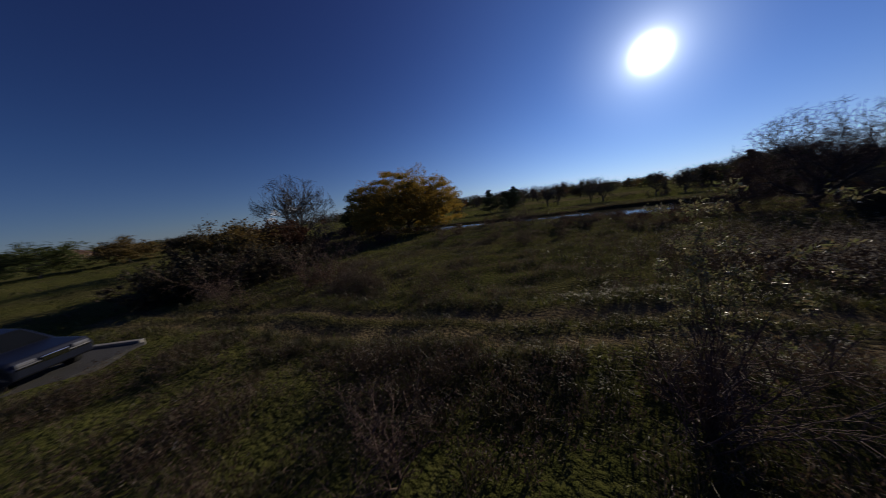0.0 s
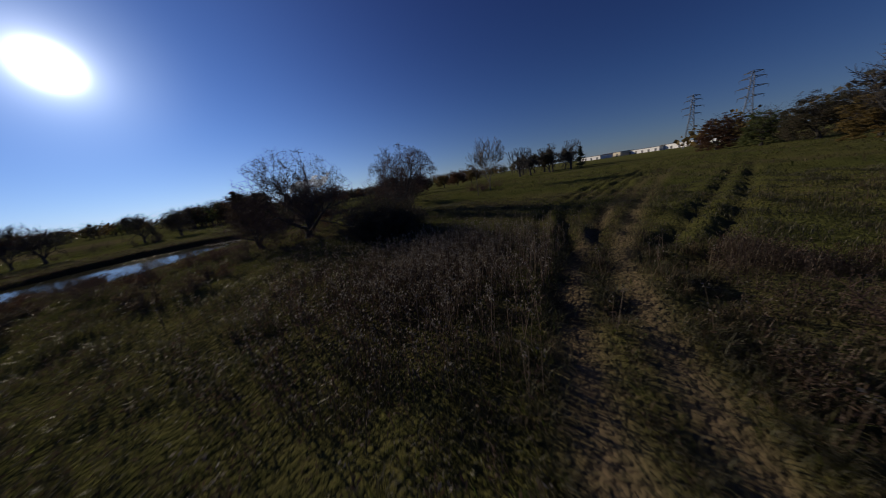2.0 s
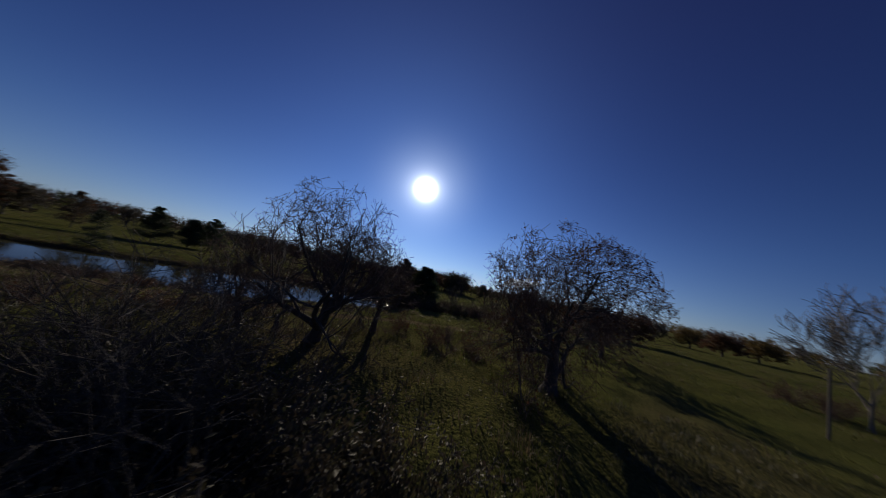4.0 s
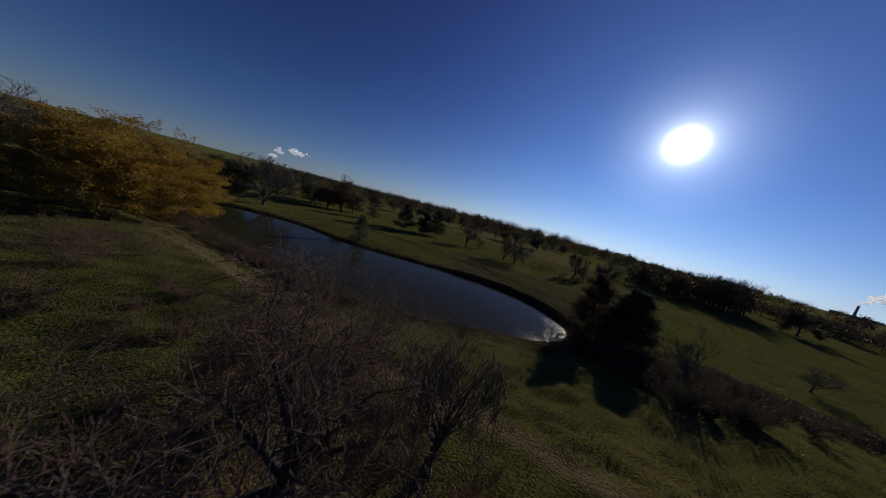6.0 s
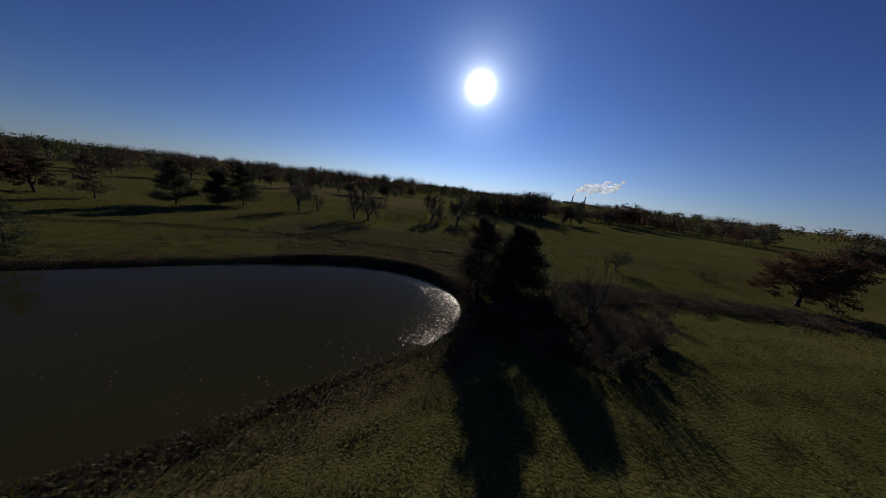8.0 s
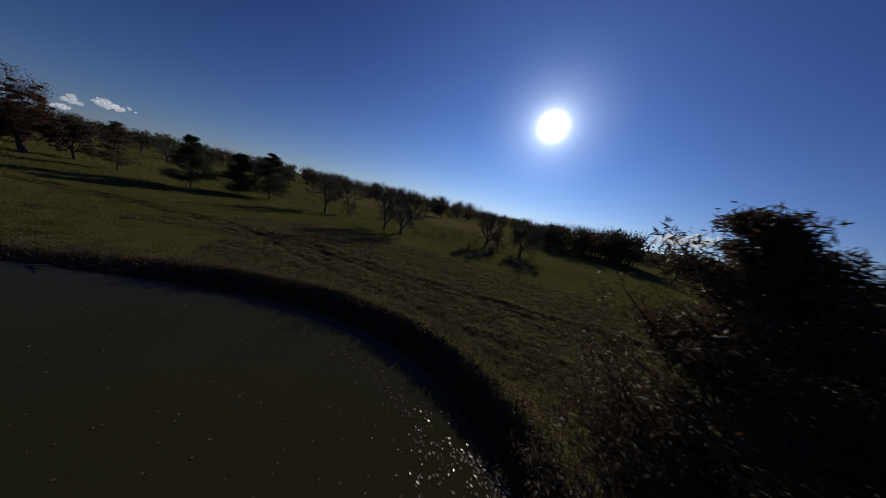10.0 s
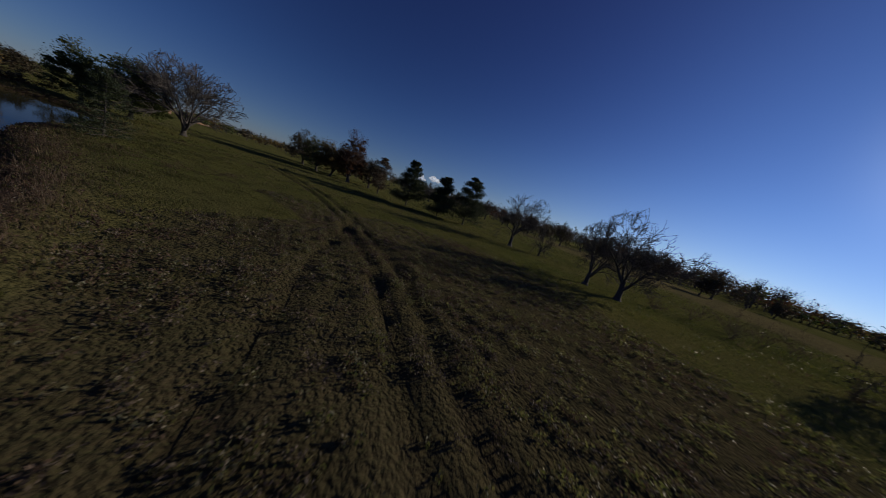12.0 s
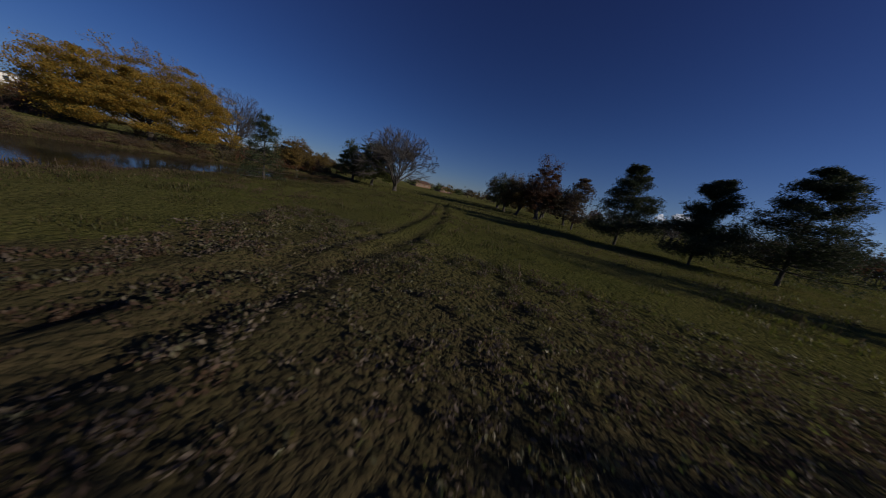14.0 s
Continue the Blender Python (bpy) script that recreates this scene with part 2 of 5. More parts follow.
def steam_material():
    m, nt, out = new_material("steam")
    a = node(nt, "ShaderNodeBsdfDiffuse", Color=(0.92, 0.92, 0.92, 1))
    b = node(nt, "ShaderNodeBsdfTranslucent", Color=(0.94, 0.97, 1.0, 1))
    mix = node(nt, "ShaderNodeMixShader", Fac=0.65)
    nt.links.new(a.outputs[0], mix.inputs[1])
    nt.links.new(b.outputs[0], mix.inputs[2])
    thin = node(nt, "ShaderNodeMixShader", Fac=0.55)
    clear = nt.nodes.new("ShaderNodeBsdfTransparent")
    # added glow in place of sunlight scattered through the steam
    scatter_glow = node(nt, "ShaderNodeEmission", Strength=0.30)
    # blue-grey and white mottling paints shaded and sunny billows into that glow
    billow_shade = noise_fac(nt, 0.02, 4.0, 0.3, 0.7)
    nt.links.new(mix_colours(nt, billow_shade, (0.60, 0.66, 0.80), (1.0, 1.0, 1.0)), scatter_glow.inputs["Color"])
    both = nt.nodes.new("ShaderNodeAddShader")
    nt.links.new(mix.outputs[0], both.inputs[0])
    nt.links.new(scatter_glow.outputs[0], both.inputs[1])
    nt.links.new(both.outputs[0], thin.inputs[1])
    nt.links.new(clear.outputs[0], thin.inputs[2])
    nt.links.new(thin.outputs[0], out.inputs["Surface"])
    return m


STEAM = steam_material()
GROUND = ground_material()
WATER = water_material()

# ---- mesh helpers ----
def mesh_from(name, verts, faces, mats, smooth=False, slots=None):
    """A mesh from an array of points and an array of equal-sided faces."""
    me = bpy.data.meshes.new(name)
    verts, faces = np.asarray(verts, np.float32), np.asarray(faces, np.int32)
    sides = faces.shape[1]
    me.vertices.add(len(verts))
    me.vertices.foreach_set("co", verts.ravel())
    me.loops.add(faces.size)
    me.loops.foreach_set("vertex_index", faces.ravel())
    me.polygons.add(len(faces))
    me.polygons.foreach_set("loop_start", np.arange(0, faces.size, sides, dtype=np.int32))
    if slots is not None:
        me.polygons.foreach_set("material_index", np.asarray(slots, np.int32))
    me.polygons.foreach_set("use_smooth", np.full(len(faces), smooth))
    for mat in mats:
        me.materials.append(mat)
    me.update(calc_edges=True)
    me.validate()
    return me


def part(name, bm, material, parent, label=""):
    """Links a bmesh or a ready mesh as one object under a thing."""
    if isinstance(bm, bpy.types.Mesh):
        me = bm
    else:
        me = bpy.data.meshes.new(name)
        bm.normal_update()
        bm.to_mesh(me)
        bm.free()
        me.materials.append(material)
    ob = new(name, me)
    ob.parent = parent
    if label:
        tagged(ob, label=label)
    return ob


def thing(name, place, label, category, group="", turn=0.0):
    """An empty at the base of a thing, to carry its parts."""
    ob = new(name)
    ob.empty_display_size = 0.3
    ob.matrix_world = pose(*place, 0, 0, turn)
    return tagged(ob, label=label, category=category, group=group)


def unit(v):
    return v / np.maximum(np.linalg.norm(v, axis=-1, keepdims=True), 1e-9)


def tubes(segs, sides):
    """Open tapered tubes for rows of x, y, z, x, y, z, radius, radius: points and quads."""
    s = np.asarray(segs, float).reshape(-1, 8)
    p0, p1, r0, r1 = s[:, :3], s[:, 3:6], s[:, 6], s[:, 7]
    d = unit(p1 - p0)
    ref = np.where(np.abs(d[:, 2:3]) > 0.9, [[1.0, 0, 0]], [[0, 0, 1.0]])
    u = unit(np.cross(d, ref))
    w = np.cross(d, u)
    a = np.arange(sides) * 2 * np.pi / sides
    ring = np.cos(a)[None, :, None] * u[:, None] + np.sin(a)[None, :, None] * w[:, None]
    v = np.concatenate([p0[:, None] + ring * r0[:, None, None], p1[:, None] + ring * r1[:, None, None]], 1)
    k = np.arange(sides)
    quad = np.stack([k, (k + 1) % sides, sides + (k + 1) % sides, sides + k], 1)
    faces = quad[None] + (np.arange(len(s)) * 2 * sides)[:, None, None]
    return v.reshape(-1, 3), faces.reshape(-1, 4)


def leaf_quads(centres, length, width, rng, droop=0.0, up=0.0):
    """A folded diamond leaf at every centre, turned at random: points and quads."""
    c = np.asarray(centres, float)
    n = len(c)
    a = rng.normal(size=(n, 3))
    a[:, 2] += up - droop
    a = unit(a)
    b = unit(np.cross(a, rng.normal(size=(n, 3))))
    fold = np.cross(a, b)
    k = rng.uniform(0.6, 1.3, (n, 1))
    la, wb = a * length * 0.5 * k, b * width * 0.5 * k
    v = np.stack([c - la, c + wb + fold * width * 0.15, c + la, c - wb + fold * width * 0.15], 1)
    return v.reshape(-1, 3), np.arange(4 * n).reshape(-1, 4)


def blades(base, height, width, rng, lean=0.35, per=3):
    """Thin bent blades standing in tufts: points and quads of two-step blades."""
    b = np.repeat(np.asarray(base, float), per, 0)
    n = len(b)
    h = np.repeat(height, per) * rng.uniform(0.55, 1.15, n)
    az = rng.uniform(0, 2 * np.pi, n)
    out = np.stack([np.cos(az), np.sin(az), 0 * az], 1)
    side = np.stack([-np.sin(az), np.cos(az), 0 * az], 1)
    w = (np.repeat(width, per) * rng.uniform(0.7, 1.3, n))[:, None]
    spread = rng.uniform(0.2, 1.0, (n, 1)) * lean
    hh = h[:, None]
    root = b + out * hh * 0.08
    mid = root + out * hh * spread * 0.4 + [0, 0, 1] * hh * 0.6
    tip = root + out * hh * spread * 1.2 + [0, 0, 1] * hh * (1.0 - 0.35 * spread)
    v = np.stack([root - side * w * 0.5, mid - side * w * 0.35, tip, mid + side * w * 0.65], 1)
    return v.reshape(-1, 3), np.arange(4 * n).reshape(-1, 4)


def join(*pieces):
    """Joins several (points, quads)."""
    vs, fs, at = [], [], 0
    for v, f in pieces:
        vs.append(v)
        fs.append(f + at)
        at += len(v)
    return np.concatenate(vs), np.concatenate(fs)


# ---- the lie of the land ----
def rounded(points, rounds=3, closed=True):
    p = np.array(points, float)
    for _ in range(rounds):
        q = np.roll(p, -1, 0)
        r = np.stack([0.75 * p + 0.25 * q, 0.25 * p + 0.75 * q], 1).reshape(-1, 2)
        p = r if closed else np.concatenate([p[:1], r[:-2], p[-1:]])
    return p


POND = rounded([(14.4, 73), (13.6, 78.4), (10, 82.3), (4.5, 84.8), (-2.5, 84.5), (-11, 80.7), (-19.5, 75.6), (-27, 70.4), (-34, 66.9), (-42, 65.6),
                (-50, 63), (-58, 57.6), (-63, 51.5), (-63.5, 47.5), (-57, 45.8), (-42, 45.8), (-29, 48), (-20, 50), (-12, 52.3), (-5, 54.3), (0, 57),
                (4.5, 61.8), (9, 65.8), (12.6, 69)], 2)
WATER_Z = -0.7
TRACKS = {  # centre line, half gauge, depth, how bare
    "lane": (rounded([(-26, -1), (-14, 3.4), (-6, 6.5), (-3.4, 7.4), (-1, 8.6), (0.8, 9.4), (4.1, 10.7), (8, 11.8), (12, 12.4), (18, 12.6), (30, 11.8), (48, 10.5), (90, 6)], 2, False), 0.82, 0.085, 0.90),
    "pond_lane": (rounded([(-75, 26), (-50, 34), (-30, 38.6), (-21, 40.4), (-12, 42.9), (-6.6, 44.2), (-2, 45.2), (4, 46.4), (9, 47.4), (20, 50.5), (40, 55)], 2, False), 0.0, 0.10, 0.85),
    "bank_ruts": (rounded([(-50, 36), (-30, 40.5), (-17, 44.2), (-10, 45.6), (-1, 47.8), (5, 49.1), (11, 50.4), (20, 53), (30, 56)], 2, False), 0.75, 0.12, 0.15),
    "field_ruts": (rounded([(-60, 80), (-45, 86.5), (-33, 91), (-22, 93.4), (-13, 94.8), (-8, 95.1), (0, 94.5), (5, 94.8), (14, 96), (30, 97)], 2, False), 0.72, 0.17, 0.0),
    "field_rut": (rounded([(-22, 94), (-12, 91.6), (-5.6, 90.8), (-1.5, 90.1), (3, 89.2), (12, 88)], 2, False), 0.0, 0.19, 0.0),
    "side_ruts": (rounded([(7, 12), (16, 16), (28, 18), (50, 17), (80, 14)], 2, False), 0.8, 0.22, 0.0),
    "upper_ruts": (rounded([(12, 10), (24, 7), (44, 3), (80, -4)], 2, False), 0.8, 0.22, 0.0),
    "middle_ruts": (rounded([(9, 12.4), (17, 14.2), (30, 15), (52, 13.6), (90, 9)], 2, False), 0.8, 0.18, 0.0),
}


def to_line(x, y, line, closed=False):
    """The distance of points from a polyline."""
    best = np.full(np.shape(x), 1e9)
    ends = np.roll(line, -1, 0) if closed else line[1:]
    for a, b in zip(line if closed else line[:-1], ends):
        d = b - a
        k = np.clip(((x - a[0]) * d[0] + (y - a[1]) * d[1]) / max(d @ d, 1e-9), 0, 1)
        np.minimum(best, np.hypot(x - a[0] - k * d[0], y - a[1] - k * d[1]), out=best)
    return best


def inside(x, y, ring):
    odd = np.zeros(np.shape(x), bool)
    for a, b in zip(ring, np.roll(ring, -1, 0)):
        cross = (a[1] > y) != (b[1] > y)
        odd ^= cross & (x < (b[0] - a[0]) * (y - a[1]) / (b[1] - a[1] + 1e-12) + a[0])
    return odd


def step(v, a, b):
    k = np.clip((v - a) / (b - a), 0, 1)
    return k * k * (3 - 2 * k)


_rng = np.random.default_rng(5)
WAVES = [(_rng.uniform(0, 6.28), _rng.uniform(0, 6.28), f, amp) for f, amp in ((0.11, 0.10), (0.17, 0.08), (0.31, 0.06), (0.55, 0.05), (0.9, 0.04), (1.7, 0.045), (2.6, 0.035), (3.8, 0.025)) for _ in range(2)]


def bumps(x, y):
    z = 0.0
    for ph, az, f, amp in WAVES:
        z = z + amp * np.sin(f * (x * np.cos(az) + y * np.sin(az)) + ph)
    return z


def pond_distance(x, y):
    """Metres outside the pond's edge; negative on the water."""
    far = (x < -90) | (x > 45) | (y < 15) | (y > 115)
    d = np.full(np.shape(x), 60.0)
    near = ~far
    dn = to_line(x[near], y[near], POND, True)
    d[near] = np.where(inside(x[near], y[near], POND), -dn, dn)
    return d


def by_water(px, py):
    """Turf between the pond and the crop, wider towards the west."""
    return pond_distance(px, py) < 3.0 + 9.0 * step(-px, 11, 19)


def land(x, y):
    """Heights of the ground and shares of dry growth, bare earth, and muddy ground with painted shade."""
    x, y = np.asarray(x, float), np.asarray(y, float)
    d = pond_distance(x, y)
    axis = 73 + (x - 14) * 0.31
    north = step(axis - y, -6, 14)
    top = (1.1 - 0.5 * step(-x, 14, 46)) * north - 0.25 * (1 - north)
    bank = step(d, -0.2, 1.6 + 9.6 * north)
    lip = 0.52 * (1 - north) * np.exp(-((d - 1.9) / 1.2) ** 2) * step(d, 0.4, 1.7) * step(x, -17, -5)
    far = step(np.hypot(x, y - 50), 110, 400)
    z = WATER_Z + (top - WATER_Z) * bank + lip + bumps(x, y) * (0.35 + 0.65 * step(d, 0, 3)) * (0.35 + 0.65 * north) * (1 - far) - 0.6 * far
    z = np.where(d < 0, WATER_Z - 0.1 - np.minimum(1.4, -d * 0.35), z)
    dry = np.exp(-(np.maximum(d - 1.5, 0) / (2.0 + north * (2.5 + 7.0 * step(-x, 10, 24)))) ** 2) * 0.9
    earth = 0.8 * np.exp(-((d - 0.55) / 0.4) ** 2) * north * step(-x, 8, 15)
    # muddy waterline, drawn further up the south bank as its painted shade
    mud_and_shade = step(-d, -0.8 + 0.7 * north * step(-x, 8, 15) - 0.7 * (1 - north), 0.3)
    near = (np.abs(x) < 95) & (y > -15) & (y < 115)
    for track, (line, half, depth, bare) in TRACKS.items():
        dn = to_line(x[near], y[near], line)
        rut = np.exp(-((dn - half) / 0.30) ** 2)
        deep = depth * (0.75 + 0.9 * step(-x[near], 3.5, 8.0)) * (0.8 + 0.3 * np.sin(x[near] * 1.7 + y[near]))
        if not bare:
            deep = depth * (1.0 + 0.15 * np.sin(x[near] * 0.6 + y[near] * 0.4))
        z[near] -= deep * rut
        if half:
            uneven = 0.75 + 0.5 * np.sin(x[near] * 0.9 + 1.3 * np.sin(y[near] * 0.7))
            z[near] += 0.5 * deep * np.exp(-(dn / 0.38) ** 2)
            shoulder = 0.09 if track == "lane" else 0.6 * deep
            z[near] += shoulder * uneven * np.exp(-((dn - half - 0.85) / 0.42) ** 2)
        fade = np.clip(1.25 - np.abs(x[near]) / 60, 0, 1)
        broad = 0.56 if half else 0.85
        earth[near] = np.maximum(earth[near], bare * np.exp(-((dn - half) / broad) ** (2 if half else 4)) * fade)
        if not bare:
            mud_and_shade[near] = np.maximum(mud_and_shade[near], (0.8 if "field" in track else 0.45) * rut)
    return z, np.clip(dry, 0, 1), earth, mud_and_shade


def height(x, y):
    return float(land(np.array([x]), np.array([y]))[0][0])


def spaced(lo, a, b, hi, fine, grow):
    """Grid lines: even between a and b, wider and wider out to lo and hi."""
    mid = list(np.arange(a, b + fine / 2, fine))
    left, s, v = [], fine, a
    while v > lo:
        s *= grow
        v -= s
        left.append(v)
    right, s, v = [], fine, b
    while v < hi:
        s *= grow
        v += s
        right.append(v)
    return np.array(left[::-1] + mid + right)


def build_ground():
    xs = spaced(-4200, -62, 38, 4200, 0.40, 1.10)
    ys = spaced(-4200, -3, 104, 4200, 0.40, 1.10)
    gx, gy = np.meshgrid(xs, ys)
    z, dry, earth, mud_and_shade = land(gx, gy)
    verts = np.stack([gx, gy, z], -1).reshape(-1, 3)
    nx, ny = len(xs), len(ys)
    k = (np.arange(ny - 1)[:, None] * nx + np.arange(nx - 1)).ravel()
    me = mesh_from("ground", verts, np.stack([k, k + 1, k + nx + 1, k + nx], 1), [GROUND], True)
    # dry weedy patches
    wx, wy = gx, gy
    patch = step(np.sin(wx * 0.13 + 1.0) * np.cos(wy * 0.11) + 0.6 * np.sin(wx * 0.37 - wy * 0.29), 0.2, 1.0) * (0.55 - 0.3 * step(wy, 40, 60))
    weed = np.exp(-(((wx - 8) / 9) ** 2 + ((wy - 22) / 9) ** 2)) * 0.8
    litter = np.exp(-(((wx - 11) / 8) ** 2 + ((wy - 39.5) / 5) ** 2)) * 0.95
    dry = np.clip(np.maximum(np.maximum(dry, litter), np.maximum(patch, weed)), 0, 1)
    # the cover crop's brown soil with painted shade, and a ploughed field beyond the far trees
    crop = step(wx, -30, -18) * step(-wx, -26, -20) * step(wy, 83, 87) * step(-wy, -114, -108) * ~by_water(wx, wy)
    dry = np.maximum(dry, 0.75 * crop)
    # soil darkened to stand in for shadow in the gaps between plants
    mud_and_shade = np.maximum(mud_and_shade, 0.5 * crop)
    plough = step(wx, -130, -115) * step(-wx, -6, 8) * step(wy, 172, 180) * step(-wy, -262, -250)
    earth = np.maximum(earth, 0.5 * plough)
    for key, values in (("dry", dry), ("earth", earth), ("mud_and_shade", mud_and_shade)):
        at = me.attributes.new(key, "FLOAT", "POINT")
        at.data.foreach_set("value", values.ravel().astype(np.float32))
    return tagged(new("ground", me), label="rough autumn meadow with ruts, dry weeds and short turf", category="ground", kind="structure")


def build_water():
    ring = POND + unit(POND - POND.mean(0)) * 1.2
    bm = bmesh.new()
    face = bm.faces.new([bm.verts.new((x, y, WATER_Z)) for x, y in ring])
    face.normal_update()
    if face.normal.z < 0:
        bmesh.ops.reverse_faces(bm, faces=[face])
    me = bpy.data.meshes.new("water")
    bm.to_mesh(me)
    bm.free()
    me.materials.append(WATER)
    return tagged(new("water", me), label="still murky green pond reflecting the blue sky", category="pond", kind="structure")


build_ground()
build_water()


# ---- trees ----
def grow(seed, levels=4, kids=5, spread=45.0, gnarl=0.16, up=0.05, ratio=0.62, trunk=0.35, limbs=4, fork=0.55):
    """A branching frame of unit height: rows of tube segments by level, and the twig ends."""
    rng = np.random.default_rng(seed)
    segs = [[] for _ in range(levels + 1)]
    tips = []
    steps = (6, 6, 5, 4, 3, 2, 2)

    def branch(p, d, length, r, level):
        n = steps[level]
        spots = []
        for i in range(n):
            d = d + rng.normal(size=3) * gnarl * (0.5 if level == 0 else 1.0)
            d[2] += up if level else 0.05
            d = d / np.linalg.norm(d)
            q = p + d * length / n
            r2 = r * (0.93 if level == 0 else 0.84)
            segs[level].append((*p, *q, r, r2))
            p, r = q, r2
            if (i + 1) / n > (fork if level == 0 else 0.25):
                spots.append((p.copy(), d.copy(), r))
        if level == levels:
            tips.append(p)
            return
        count = limbs if level == 0 else kids
        for j in range(count):
            q, e, rr = spots[min(len(spots) - 1, int(j * len(spots) / max(1, count)))] if j < count - 1 else spots[-1]
            a = radians(spread) * rng.uniform(0.6, 1.25) * (0.7 if j == count - 1 else 1)
            side = rng.normal(size=3)
            side -= e * (side @ e)
            side = side / np.linalg.norm(side)
            e2 = e * math.cos(a) + side * math.sin(a)
            if level == 0:
                az = 6.283 * (j + rng.uniform(-0.3, 0.3)) / count
                e2 = np.array([math.cos(az) * math.sin(a), math.sin(az) * math.sin(a), math.cos(a)])
            branch(q, e2, length * (ratio if level else ratio * 0.62 / trunk * 0.9) * rng.uniform(0.75, 1.2), rr * rng.uniform(0.55, 0.75), level + 1)

    branch(np.zeros(3), np.array([rng.normal() * 0.08, rng.normal() * 0.08, 1.0]), trunk, 0.035, 0)
    return segs, np.array(tips)


def fitted(segs, tips, tall, wide, stout=1.0):
    """Stretches a frame to a height and a crown width."""
    pts = tips
    mid = np.median(pts[:, :2], 0) * 0.6
    reach = np.percentile(np.hypot(*(pts[:, :2] - mid).T), 93)
    sx, sz = wide / 2 / reach, tall / np.percentile(pts[:, 2], 98)
    out = []

    low = 0.4 * tall
    hub = np.array([mid[0] * sx, mid[1] * sx, low])

    def reach_of(p):
        """How far out a point lies, 1 being the crown's edge."""
        r = p - hub
        return np.sqrt((np.hypot(r[:, 0], r[:, 1]) / (wide / 2)) ** 2 + (np.maximum(r[:, 2], 0) / (tall - low)) ** 2)

    def domed(p):
        """Holds stray shoots back to a rounded crown."""
        p = p * [sx, sx, sz]
        q = reach_of(p)
        k = np.where(q > 1.0, (1.0 + 0.12 * np.tanh((q - 1.0) / 0.25)) / np.maximum(q, 1e-6), 1.0)[:, None]
        r = p - hub
        return np.where(p[:, 2:3] > low, r * k, r * np.concatenate([k, k, np.ones_like(k)], 1)) + hub

    joints = set()
    for n, level in enumerate(segs):
        s = np.array(level, float).reshape(-1, 8)
        if n >= 2:
            fits = reach_of(s[:, 3:6] * [sx, sx, sz]) < 1.16 + 0.12 * np.sin(s[:, 3] * 997.0 + s[:, 4] * 733.0)
        else:
            fits = np.ones(len(s), bool)
        keep = []
        for i, row in enumerate(level):
            if fits[i] and (n == 0 or row[:3] in joints):
                joints.add(row[3:6])
                keep.append(i)
        s = s[keep]
        for k in (0, 3):
            s[:, k : k + 3] = domed(s[:, k : k + 3])
        s[:, 6:] *= tall * stout
        out.append(s)
    return out, domed(tips)


def frame_mesh(name, segs, mat, thin=0.006, first=0):
    sides = (8, 6, 5, 4, 3, 3, 3)
    pieces = []
    for k, s in enumerate(segs):
        s = s.copy()
        s[:, 6:] = np.maximum(s[:, 6:], thin)
        if k + first == 0:
            s[0, 6] *= 1.5
        pieces.append(tubes(s, sides[k + first]))
    return mesh_from(name, *join(*pieces), [mat], True)


def along(segs, rng, per, jitter):
    """Points strewn along the outer branches."""
    s = np.concatenate(segs)
    k = rng.integers(0, len(s), int(per * len(s)))
    f = rng.uniform(0, 1, (len(k), 1))
    return s[k, :3] * (1 - f) + s[k, 3:6] * f + rng.normal(size=(len(k), 3)) * jitter


def twig_spurs(s, count, seed):
    """Short stiff shoots that rise from the outer twigs."""
    rng = np.random.default_rng(seed + 31)
    k = np.repeat(np.arange(len(s)), count)
    p = s[k, :3] + (s[k, 3:6] - s[k, :3]) * rng.uniform(0.2, 1.0, (len(k), 1))
    d = unit(unit(s[k, 3:6] - s[k, :3]) + rng.normal(size=(len(k), 3)) * 0.7 + [0, 0, 0.1])
    q = p + d * rng.uniform(0.10, 0.34, (len(k), 1))
    return np.concatenate([p, q, s[k, 7:8] * 0.8, s[k, 7:8] * 0.4], 1)


TREE_MESHES = {}


